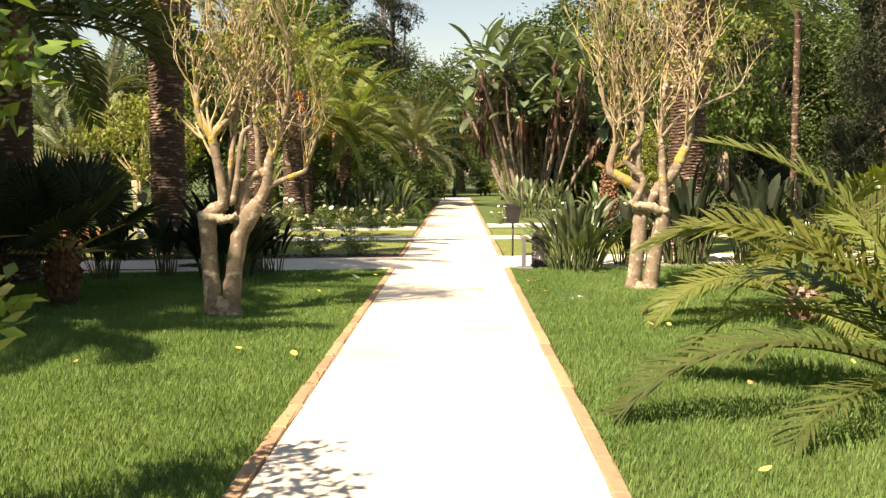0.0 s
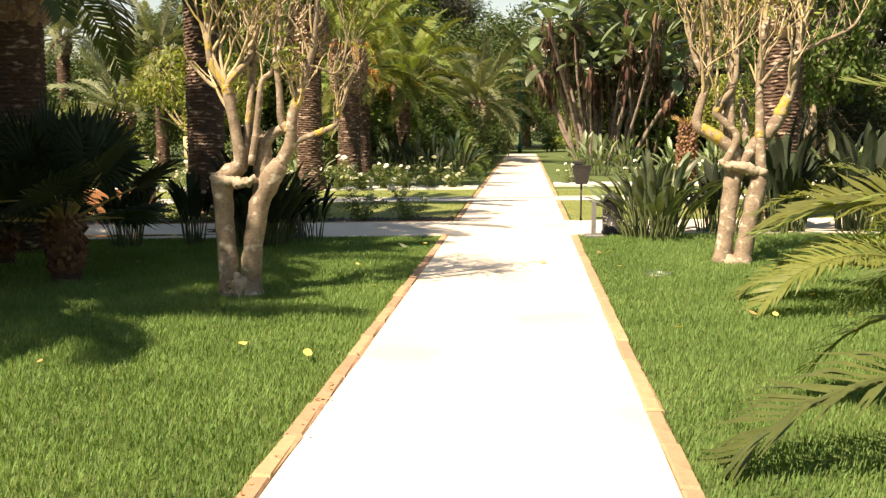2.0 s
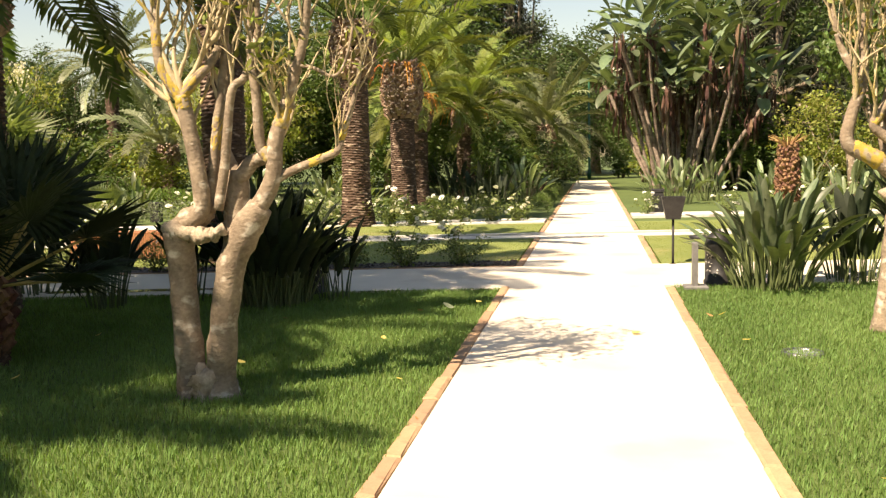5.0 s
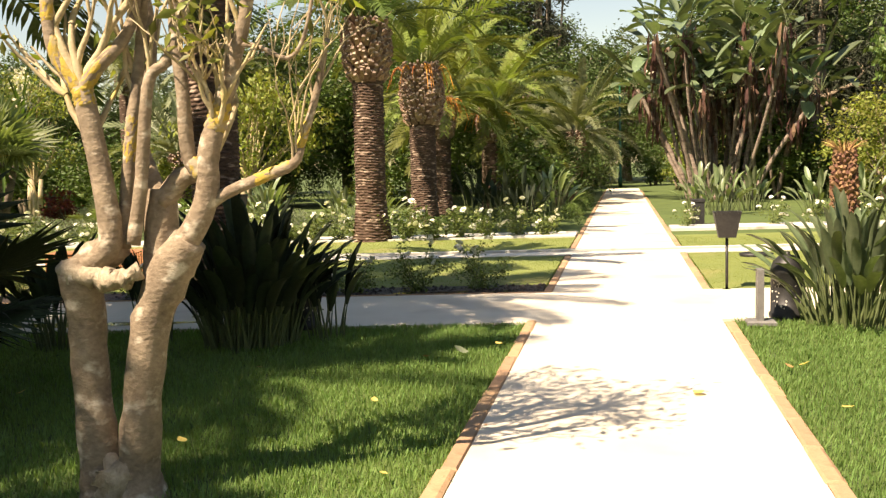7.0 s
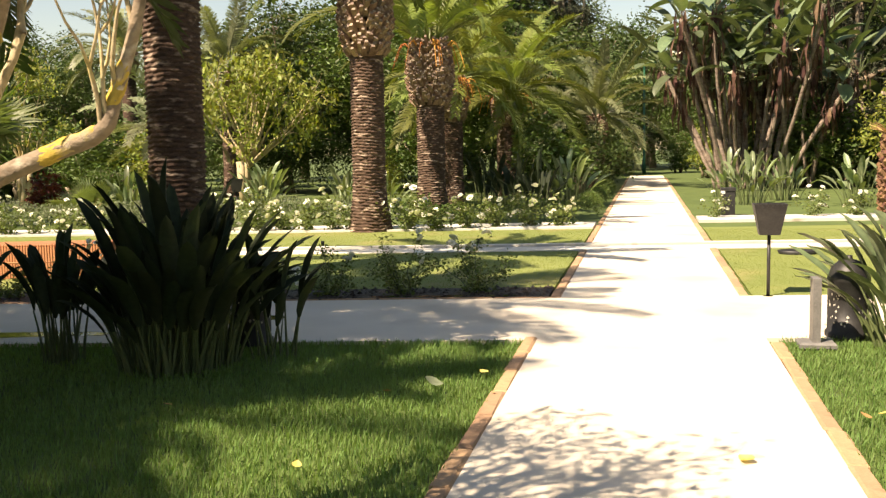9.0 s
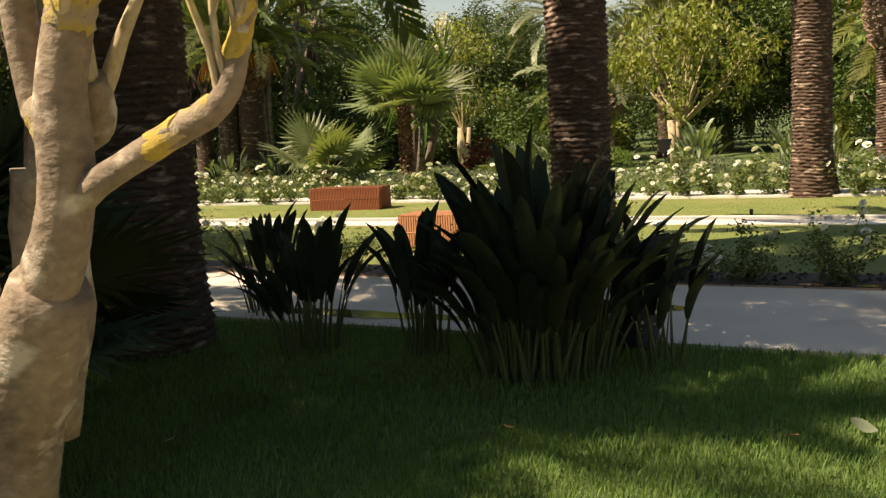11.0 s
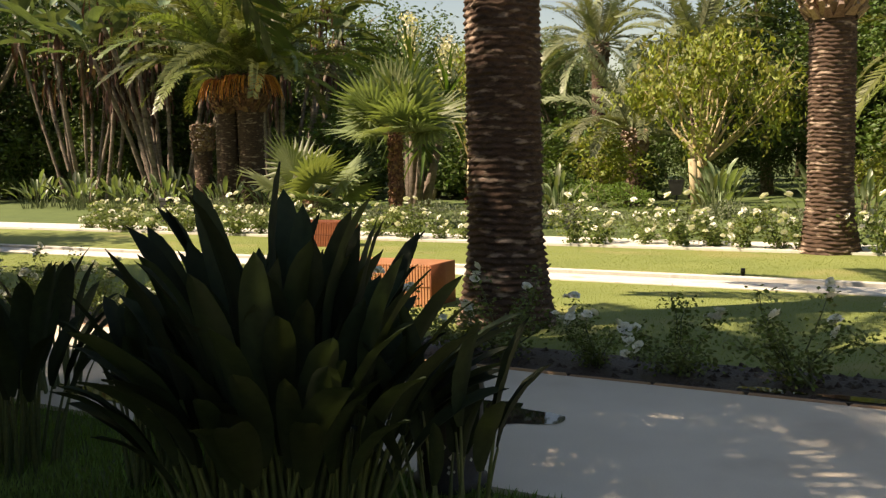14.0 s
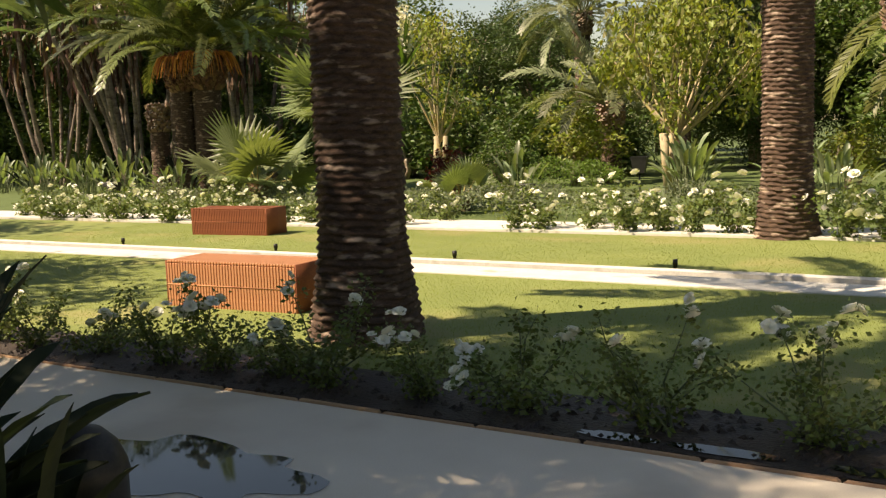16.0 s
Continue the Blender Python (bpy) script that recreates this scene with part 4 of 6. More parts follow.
pruned_tree((-2.38, 10.75), "twin-trunked pruned tree with grey bark, lichen and bare twigs", 201,
            [([(-0.07, 0, 0), (-0.10, 0, 0.13), (-0.13, 0.01, 0.5), (-0.145, 0.02, 0.85), (-0.15, 0, 1.08)], [0.15, 0.098, 0.085, 0.088, 0.105]),
             ([(0.08, 0, 0), (0.09, 0, 0.13), (0.13, 0, 0.5), (0.19, 0, 0.85), (0.30, 0, 1.08), (0.40, 0, 1.22)], [0.15, 0.10, 0.086, 0.09, 0.098, 0.08]),
             ([(0.16, 0.1, 0.85), (0.20, 0.12, 1.15), (0.21, 0.12, 1.45)], [0.06, 0.085, 0.07]),
             ([(-0.16, 0, 1.05), (-0.06, 0.02, 1.14), (0.05, 0.02, 1.2)], [0.085, 0.09, 0.06])],
            [([(-0.01, -0.03, -0.02), (0.0, -0.05, 0.08), (0.0, -0.05, 0.15), (-0.02, -0.04, 0.23)], [0.13, 0.115, 0.085, 0.025]),
             ([(-0.24, -0.01, 1.09), (-0.16, -0.05, 1.08), (-0.06, -0.07, 1.04), (0.05, -0.08, 1.05), (0.12, -0.085, 1.06), (0.17, -0.08, 1.05)], [0.04, 0.062, 0.055, 0.045, 0.043, 0.046])],
            [([(-0.10, -0.02, 1.10), (0.01, -0.03, 1.18), (0.025, -0.03, 1.32), (-0.03, -0.03, 1.68), (-0.08, -0.03, 1.92)], 0.06, 0.046, (2, 0.45)),
             ([(-0.08, -0.03, 1.9), (-0.19, -0.03, 2.06), (-0.23, -0.03, 2.25), (-0.24, 0.0, 2.6)], 0.04, 0.024, (5, 0.55)),
             ([(-0.08, -0.03, 1.9), (0.0, -0.03, 2.0), (0.11, 0.02, 2.13), (0.16, 0.06, 2.3), (0.18, 0.1, 2.65)], 0.034, 0.022, (5, 0.55)),
             ([(0.05, 0.04, 1.18), (0.085, 0.05, 1.5), (0.12, 0.06, 1.8), (0.15, 0.1, 2.1), (0.2, 0.12, 2.6)], 0.036, 0.022, (5, 0.55)),
             ([(0.12, 0.0, 1.2), (0.17, 0, 1.45), (0.21, -0.02, 1.7), (0.25, -0.02, 1.95), (0.33, 0.0, 2.03), (0.42, 0, 2.3), (0.40, 0, 2.7)], 0.034, 0.02, (5, 0.5)),
             ([(0.36, 0, 1.18), (0.48, 0, 1.38), (0.51, 0.0, 1.62), (0.57, 0.02, 1.82), (0.64, 0.02, 2.03), (0.71, 0.02, 2.28), (0.76, 0, 2.7)], 0.062, 0.024, (6, 0.55)),
             ([(0.48, 0, 1.5), (0.41, 0.0, 1.6), (0.405, -0.02, 1.87), (0.37, 0, 2.2), (0.40, 0, 2.6)], 0.04, 0.022, (5, 0.5)),
             ([(0.47, 0, 1.36), (0.56, 0.02, 1.42), (0.73, 0.04, 1.49), (0.88, 0.06, 1.55), (0.92, 0.08, 1.66), (0.98, 0.08, 1.82), (1.05, 0.08, 2.1)], 0.032, 0.014, (4, 0.35)),
             ([(0.21, 0.12, 1.4), (0.05, 0.25, 1.7), (0.08, 0.35, 2.2), (-0.05, 0.4, 2.7)], 0.045, 0.024, (6, 0.55)),
             ([(0.28, 0.0, 1.98), (0.42, 0.02, 2.06), (0.6, 0.02, 2.08), (0.75, 0.0, 2.07), (0.89, 0.0, 2.01), (0.97, 0.0, 2.1), (1.02, 0, 2.3)], 0.016, 0.008, (3, 0.3)),
             ([(0.22, 0.1, 1.38), (0.32, 0.12, 1.5), (0.45, 0.1, 1.54), (0.5, 0.06, 1.62)], 0.055, 0.035, (1, 0.3))],
            [(0, 0.9, 1.0), (1, 0.0, 0.5), (2, 0.0, 0.45), (3, 0.3, 0.5), (5, 0.4, 0.52), (7, 0.3, 0.5), (1, 0.6, 0.8), (6, 0.0, 0.2), (7, 0.6, 0.75)], leaves=1000)

pruned_tree((2.55, 13.3), "pruned tree with ringed grey trunks and lichened forks", 211,
            [([(-0.10, 0, 0), (-0.09, 0, 0.15), (-0.055, 0, 0.5), (-0.02, 0.02, 0.85), (0.0, 0.03, 1.08), (-0.02, 0.02, 1.34)], [0.125, 0.098, 0.092, 0.095, 0.10, 0.07]),
             ([(0.10, -0.02, 0), (0.13, -0.02, 0.15), (0.18, -0.03, 0.5), (0.25, -0.03, 0.85), (0.29, -0.03, 1.04)], [0.125, 0.10, 0.092, 0.10, 0.085]),
             ([(0.02, 0.03, 0.98), (0.12, 0.04, 1.2), (0.24, 0.05, 1.36), (0.36, 0.05, 1.46)], [0.08, 0.075, 0.075, 0.08])],
            [([(-0.16, -0.06, 1.16), (-0.09, -0.08, 1.11), (0.06, -0.1, 1.11), (0.2, -0.1, 1.07), (0.33, -0.09, 1.03)], [0.035, 0.055, 0.062, 0.06, 0.045]),
             ([(-0.05, 0, -0.02), (0.02, -0.03, 0.1)], [0.16, 0.10])],
            [([(-0.04, 0, 1.30), (-0.22, 0, 1.44), (-0.42, 0, 1.55), (-0.40, 0, 1.78), (-0.31, 0, 2.1), (-0.34, 0, 2.6)], 0.075, 0.032, (6, 0.6)),
             ([(-0.12, -0.07, 1.13), (0.0, -0.07, 1.42), (-0.12, -0.06, 1.58), (-0.24, -0.05, 1.70), (-0.16, -0.04, 1.84), (-0.03, -0.02, 2.04), (-0.02, 0.0, 2.6)], 0.048, 0.026, (5, 0.6)),
             ([(-0.04, 0.03, 1.28), (-0.05, 0.04, 1.7), (-0.05, 0.04, 2.15), (-0.12, 0.05, 2.7)], 0.05, 0.028, (6, 0.6)),
             ([(0.29, -0.03, 1.0), (0.27, -0.02, 1.35), (0.25, -0.01, 1.7), (0.24, 0, 2.15), (0.28, 0, 2.7)], 0.062, 0.034, (6, 0.6)),
             ([(0.32, 0.05, 1.42), (0.46, 0.04, 1.62), (0.56, 0.02, 1.86), (0.62, 0, 2.15), (0.66, 0, 2.7)], 0.088, 0.034, (6, 0.6)),
             ([(0.25, -0.05, 2.0), (0.45, -0.1, 2.25), (0.85, -0.15, 2.45), (1.15, -0.15, 2.6), (1.25, -0.15, 2.75)], 0.032, 0.012, (4, 0.35)),
             ([(0.0, 0.1, 1.2), (-0.1, 0.2, 1.7), (0.05, 0.3, 2.3), (0.1, 0.3, 2.8)], 0.05, 0.028, (6, 0.6)),
             ([(-0.33, 0, 2.05), (-0.48, 0.05, 2.35), (-0.58, 0.05, 2.8)], 0.035, 0.022, (5, 0.55))],
            [(0, 0.12, 0.38), (4, 0.28, 0.52), (1, 0.5, 0.62), (3, 0.3, 0.36), (0, 0.7, 0.78)], leaves=1100)


# ---- giant bird of paradise clumps ----
def giant_leaf(seed, mats):
    return paddle_mesh(seed, 1.0, 20 + 12 * (seed % 4), 1.5, 0.5, mats)


giant_leaves = [giant_leaf(i, [M["stem"], M["paddlebig"]]) for i in range(300, 306)]


def giant_clump(at, n, h0, h1, spread, label, seed, leafy=1.0):
    t = thing("giant_bird_of_paradise", (at[0], at[1], -0.03), label, "tree")
    rr = random.Random(seed)
    g = np.random.default_rng(seed)
    for i in range(n):
        a = rr.uniform(0, 6.283)
        rad = spread * math.sqrt(rr.random()) * 0.36
        b = Vector((rad * math.cos(a), rad * math.sin(a), 0))
        h = rr.uniform(h0, h1)
        out = Vector((math.cos(a), math.sin(a), 0)) * spread * rr.uniform(0.15, 0.75)
        bow = Vector((rr.gauss(0, 0.14), rr.gauss(0, 0.14), 0))
        pts = [b + out * (u ** 1.15) * (0.6 + h / h1 * 0.4) + bow * math.sin(3.1 * u) + Vector((0, 0, h * u)) for u in (0, 0.2, 0.4, 0.6, 0.8, 1.0)]
        q = Shape()
        r0 = rr.uniform(0.055, 0.095)
        fine = []
        for k in range(5):
            for j in range(6):
                fine.append(pts[k].lerp(pts[k + 1], j / 6))
        q.tube(fine, [r0 * (1 + 0.10 * ((k % 3) - 1)) for k in range(len(fine))], 9, wob=0.07, rng=rr)
        part("stem", q, M["drytrunk"], t)
        dq = Shape()
        for k in range(30):
            u = 0.6 + 0.42 * rr.random() ** 0.7
            f = min(4, int(u * 5))
            p = pts[f].lerp(pts[f + 1], u * 5 - f)
            aa = rr.uniform(0, 6.283)
            o = Vector((math.cos(aa), math.sin(aa), 0))
            s1, w = rr.uniform(0.3, 0.9), rr.uniform(0.02, 0.08)
            tn = Vector((-o.y, o.x, 0)) * w
            reach = rr.uniform(0.1, 0.45)
            e = p + o * reach - Vector((0, 0, s1))
            m1 = p + o * reach * 0.8 + Vector((0, 0, 0.08))
            m2 = p + o * reach * 1.1 - Vector((0, 0, s1 * 0.45))
            dq.add([tuple(p), tuple(m1 - tn * 0.4), tuple(m1 + tn * 0.4), tuple(m2 - tn), tuple(m2 + tn), tuple(e)], [(0, 1, 2), (1, 3, 4, 2), (3, 5, 4)])
        part("dry_leaf_skirt", dq, M["dryleaf"], t, "hanging brown dry leaves", smooth=False)
        for k in range(int(rr.choice((9, 10, 11)) * leafy)):
            aa = k * 137.5 + rr.uniform(-20, 20)
            tip = pts[-1].lerp(pts[-2], 0.12 * (k % 4))
            part("leaf", rr.choice(giant_leaves), None, t, at=Matrix.Translation(tip) @ pose(0, 0, 0, 0, 0, aa) @ pose(0, 0, 0, rr.uniform(-12, 12), rr.uniform(-8, 20) + 14 * (k % 4), 0) @ Matrix.Scale(rr.uniform(0.65, 1.05), 4))
        fq = leaf_cloud("flower", np.array([tuple(pts[-1])]) + g.normal(0, 0.12, (5, 3)) + np.array([[0, 0, -0.3]]), 0.3, M["petalcream"], g)
        if i % 3 == 0:
            part("flower", fq, None, t, "pale beaked flower")


giant_clump((3.35, 44.0), 26, 3.6, 6.8, 4.2, "clump of giant bird of paradise with many leaning dry stems", 221)
giant_clump((5.4, 45.5), 7, 3.4, 6.0, 3.0, "clump of giant bird of paradise with brown hanging leaves", 223)
giant_clump((-27.5, 35.0), 14, 4.4, 7.2, 3.4, "grove of giant bird of paradise with leaning pale stems", 225, leafy=0.8)
giant_clump((-31.5, 33.0), 14, 4.4, 7.2, 3.4, "grove of giant bird of paradise with leaning pale stems", 227, leafy=0.8)
giant_clump((-35.0, 31.5), 10, 4.4, 7.2, 3.0, "grove of giant bird of paradise with leaning pale stems", 229, leafy=0.8)


# ---- yucca ----
def sword_mesh(seed, length, tilt):
    q = Shape()
    r = random.Random(seed)
    a, p = radians(tilt), Vector((0, 0, 0))
    rows = 6
    first = 0
    for i in range(rows + 1):
        w = 0.035 * (1 - (i / rows) ** 2.2) + 0.001
        d = Vector((math.cos(a), 0, math.sin(a)))
        up = Vector((-d.z, 0, d.x))
        q.v += [tuple(p + Vector((0, -w, 0)) + up * w * 0.4), tuple(p), tuple(p + Vector((0, w, 0)) + up * w * 0.4)]
        p = p + d * length / rows
        a -= radians(r.uniform(18, 40)) / rows
    for i in range(rows):
        for k in (0, 1):
            b = first + i * 3 + k
            q.f.append((b, b + 1, b + 4, b + 3))
            q.s.append(0)
    return q.mesh("leaf", M["frond"])


swords = [sword_mesh(i, 0.95, t) for i, t in enumerate((85, 65, 45, 25, 5, -20, -45))]


def yucca(at, heads, label, seed):
    t = thing("yucca", (at[0], at[1], -0.03), label, "yucca")
    rr = random.Random(seed)
    g = np.random.default_rng(seed)
    for i, (dx, dy, h, fl) in enumerate(heads):
        q = Shape()
        q.tube([(dx * 0.2, dy * 0.2, 0), (dx * 0.6, dy * 0.6, h * 0.5), (dx, dy, h)], [0.13, 0.10, 0.08], 9, wob=0.08, rng=rr)
        part("stem", q, M["drytrunk"], t)
        for k in range(44):
            c = int(7 * k / 44)
            part("leaf", swords[c], None, t, at=pose(dx, dy, h + 0.25 - 0.07 * c, 0, 0, k * 137.5) @ pose(0.03, 0, 0, rr.uniform(-15, 15), 0, 0) @ Matrix.Scale(1.3, 4))
        if fl:
            c = np.array([(dx, dy, h + 0.5)]) + np.stack([g.normal(0, 0.12, 260), g.normal(0, 0.12, 260), g.uniform(0, 1.1, 260)], 1) * np.array([1, 1, 1])
            part("flower_spike", leaf_cloud("flower_spike", c, 0.09, M["petalcream"], g, 0.8, 0.8), None, t, "tall cream flower spike")


yucca((-16.2, 29.5), ((0, 0, 3.3, True), (0.75, 0.45, 2.75, True), (-0.6, 0.3, 2.4, False), (0.5, -0.2, 1.9, False)), "yucca with sword leaves and cream flower spikes", 231)


# ---- leafy trees and shrubs ----
def leafy(name, label, category, seed, trunk_h, r, blobs, n, leaf, mat, bark="bark", droop=0.3, ratio=0.45, stems=1, cluster=0.35, at=(0, 0), turn=0.0, scale=1.0, group="", shell=0.55):
    """Trunk, limbs to every clump, and a crown of separate leaves in uneven clumps."""
    t = thing(name, pose(at[0], at[1], -0.03, 0, 0, turn) @ Matrix.Scale(scale, 4), label, category, group)
    rr = random.Random(seed)
    g = np.random.default_rng(seed)
    q = Shape()
    for k in range(stems):
        o = Vector((rr.gauss(0, r * 1.5), rr.gauss(0, r * 1.5), 0)) if stems > 1 else Vector()
        q.tube([o, o * 1.3 + Vector((rr.gauss(0, 0.04), rr.gauss(0, 0.04), trunk_h * 0.5)), o * 1.7 + Vector((0, 0, trunk_h))], [r * 1.25, r, r * 0.8], 9, wob=0.06, rng=rr)
    part("trunk", q, M[bark], t)
    cents = []
    lq = Shape()
    total = sum(b[3] ** 2 for b in blobs)
    for (x, y, z, rad) in blobs:
        e = Vector((x, y, z))
        s0 = Vector((0, 0, trunk_h * 0.9))
        m = s0.lerp(e, 0.5) + Vector((rr.gauss(0, 0.1), rr.gauss(0, 0.1), -0.08 * rad))
        lq.tube([s0, m, e], [r * 0.5, r * 0.32, r * 0.12], 6, cap=False)
        for k in range(3):
            d = Vector((rr.gauss(0, 1), rr.gauss(0, 1), rr.gauss(0, 0.7))).normalized() * rad * 0.85
            lq.tube([m.lerp(e, 0.7), e + d * 0.5, e + d], [r * 0.14, r * 0.09, r * 0.03], 4, cap=False)
        k = max(20, int(n * rad ** 2 / total))
        clumps = max(6, int(16 * rad))
        d = g.normal(size=(clumps, 3))
        d /= np.linalg.norm(d, axis=1)[:, None]
        cc = np.array([x, y, z]) + d * rad * g.uniform(shell, 1.0, (clumps, 1)) * np.array([1, 1, 0.8])
        idx = g.integers(0, clumps, k)
        cents.append(cc[idx] + g.normal(0, cluster * rad * 0.6, (k, 3)))
    part("branching", lq, M[bark], t)
    part("crown", leaf_cloud("crown", np.concatenate(cents), leaf, M[mat], g, droop, ratio), None, t)
    return t


def blob_list(seed, count, w, z0, z1, r0, r1):
    rr = random.Random(seed)
    out = []
    for i in range(count):
        a = rr.uniform(0, 6.283)
        u = rr.random()
        z = z0 + (z1 - z0) * u
        rad = w * math.sqrt(rr.random()) * math.sqrt(max(0.1, 1 - (2 * u - 0.9) ** 2))
        out.append((rad * math.cos(a), rad * math.sin(a), z, rr.uniform(r0, r1)))
    return out


leafy("flowering_tree", "yellow-green leafy tree with pale hanging trumpet flowers", "tree", 241, 1.3, 0.09, blob_list(1, 18, 2.0, 2.1, 4.1, 0.55, 0.9), 3600, 0.17, "leafyellow", bark="twig", stems=5, droop=0.8, at=(-10.6, 33.4))
leafy("flowering_tree", "yellow-green leafy tree beside a scarred palm", "tree", 243, 1.4, 0.08, blob_list(2, 12, 1.3, 2.0, 4.3, 0.45, 0.8), 1700, 0.14, "leafyellow", bark="twig", stems=3, droop=0.7, at=(-17.2, 33.0))
leafy("shrub", "bright leafy shrub with glossy pale green leaves", "shrub", 245, 0.6, 0.05, [(-0.35, 0, 1.5, 0.5), (0.72, -0.5, 1.7, 0.34), (0.5, -0.45, 1.35, 0.34), (-0.4, -0.2, 1.9, 0.6), (0.5, -0.5, 2.0, 0.32), (-0.5, 0.1, 1.0, 0.45), (0.42, -0.5, 1.0, 0.36), (0.0, 0.3, 2.3, 0.5), (0.2, -0.3, 1.7, 0.45)], 4600, 0.10, "leafbright", stems=3, droop=-0.3, at=(-2.0, 3.62))
leafy("shrub", "yellow-green shrub behind a giant bird of paradise", "shrub", 247, 0.8, 0.07, blob_list(3, 12, 2.2, 1.0, 3.2, 0.6, 0.9), 3600, 0.16, "leafyellow", stems=3, droop=0.5, at=(8.2, 40.0))
leafy("shrub", "yellow-green shrub beside the far path", "shrub", 248, 0.8, 0.07, blob_list(4, 10, 1.6, 0.8, 3.0, 0.6, 0.9), 2600, 0.16, "leafyellow", stems=3, droop=0.5, at=(3.2, 54.0))
leafy("tree", "fresh green tree with hanging feathery leaves", "tree", 249, 3.0, 0.13, blob_list(5, 14, 2.0, 2.6, 6.5, 0.6, 1.0), 5200, 0.24, "leafmid", stems=2, droop=0.9, at=(9.2, 33.5))
leafy("tree", "fresh green tree with hanging feathery leaves", "tree", 250, 3.0, 0.13, blob_list(6, 12, 1.8, 2.4, 6.0, 0.6, 1.0), 4200, 0.24, "leafmid", stems=2, droop=0.9, at=(7.0, 31.0), scale=0.8)
leafy("shrub", "dark leafy shrub with pale tips under the palms", "shrub", 251, 0.7, 0.06, blob_list(7, 10, 1.5, 0.8, 2.2, 0.5, 0.8), 3200, 0.17, "leafmid", stems=4, droop=0.2, at=(-2.9, 37.5))
leafy("shrub", "dark leafy shrub under the palms", "shrub", 252, 0.6, 0.06, blob_list(8, 10, 1.6, 0.6, 1.9, 0.5, 0.8), 3200, 0.15, "leafdeep", stems=4, at=(-2.2, 41.5))
leafy("shrub", "rounded yellow-green shrub beside tall palms", "shrub", 253, 0.5, 0.05, blob_list(9, 7, 0.7, 0.6, 1.6, 0.4, 0.6), 1800, 0.12, "leafyellow", stems=3, at=(-14.4, 35.2), scale=1.2)
leafy("shrub", "small shrub with dark red leaves", "shrub", 254, 0.3, 0.04, blob_list(10, 6, 0.5, 0.4, 1.0, 0.3, 0.4), 1000, 0.12, "leafred", stems=3, at=(-15.0, 31.0))
leafy("shrub", "rounded green shrub beside palms", "shrub", 255, 0.3, 0.05, blob_list(11, 8, 0.7, 0.4, 1.1, 0.35, 0.5), 2200, 0.09, "leafmid", stems=3, at=(-13.2, 30.6))
leafy("shrub", "rounded green shrub beside palms", "shrub", 256, 0.3, 0.05, blob_list(12, 8, 0.7, 0.4, 1.1, 0.35, 0.5), 2200, 0.09, "leafyellow", stems=3, at=(-7.4, 35.0))


def low_hedge(points, width, height, label, seed, mat="leafgrey", leaf=0.06, density=900):
    """A clipped soft hedge of many small leaves along a line."""
    g = np.random.default_rng(seed)
    (x0, y0), (x1, y1) = points
    ln = math.hypot(x1 - x0, y1 - y0)
    n = int(density * ln * width)
    u, v, w = g.uniform(0, 1, n), g.uniform(-1, 1, n), g.uniform(0, 1, n) ** 0.5
    nx, ny = -(y1 - y0) / ln, (x1 - x0) / ln
    top = height * (1 + 0.15 * np.sin(u * ln * 2.1 + seed) + 0.1 * np.sin(u * ln * 5.3))
    prof = np.sqrt(np.clip(1 - np.abs(v) ** 3, 0, 1))
    c = np.stack([x0 + (x1 - x0) * u + nx * v * width / 2, y0 + (y1 - y0) * u + ny * v * width / 2, top * prof * (0.35 + 0.65 * w) - 0.03], 1)
    t = thing("hedge", (0, 0, 0), label, "hedge")
    part("foliage", leaf_cloud("foliage", c, leaf, M[mat], g, -0.5, 0.4, 0.7), None, t)


low_hedge(((-19.5, kerb_line(-19.5) + 2.6), (-6.0, kerb_line(-6) + 2.3)), 1.0, 0.5, "soft grey-green low hedge behind white roses", 1)
low_hedge(((-5.2, 28.9), (-1.5, 29.6)), 0.8, 0.4, "low grey-green hedge behind white roses", 2, "leafmid")
low_hedge(((-1.35, 29.5), (-1.35, 44.0)), 0.55, 0.42, "low clipped hedge along the far path", 3, "leafmid", 0.05, 1100)
low_hedge(((-15.2, 32.6), (-12.1, 33.6)), 1.0, 0.68, "clipped bright green hedge on the lawn", 4, "leafbright", 0.07, 1100)
low_hedge(((-22.0, 40.5), (-12.5, 43.5)), 1.4, 1.7, "dark hedge under palms and trees", 9, "leafdeep", 0.13, 700)
low_hedge(((4, 48), (20, 46)), 1.6, 1.2, "dark hedge under tall trees", 6, "leafdeep", 0.12, 500)

low_hedge(((-14.5, 45.0), (-6.5, 47.0)), 1.4, 2.0, "tall dark hedge under the garden trees", 7, "leafdeep", 0.13, 700)
low_hedge(((-43.0, 31.0), (-25.0, 42.5)), 2.2, 5.2, "tall dark hedge behind a grove of stems", 8, "leafdeep", 0.22, 330)

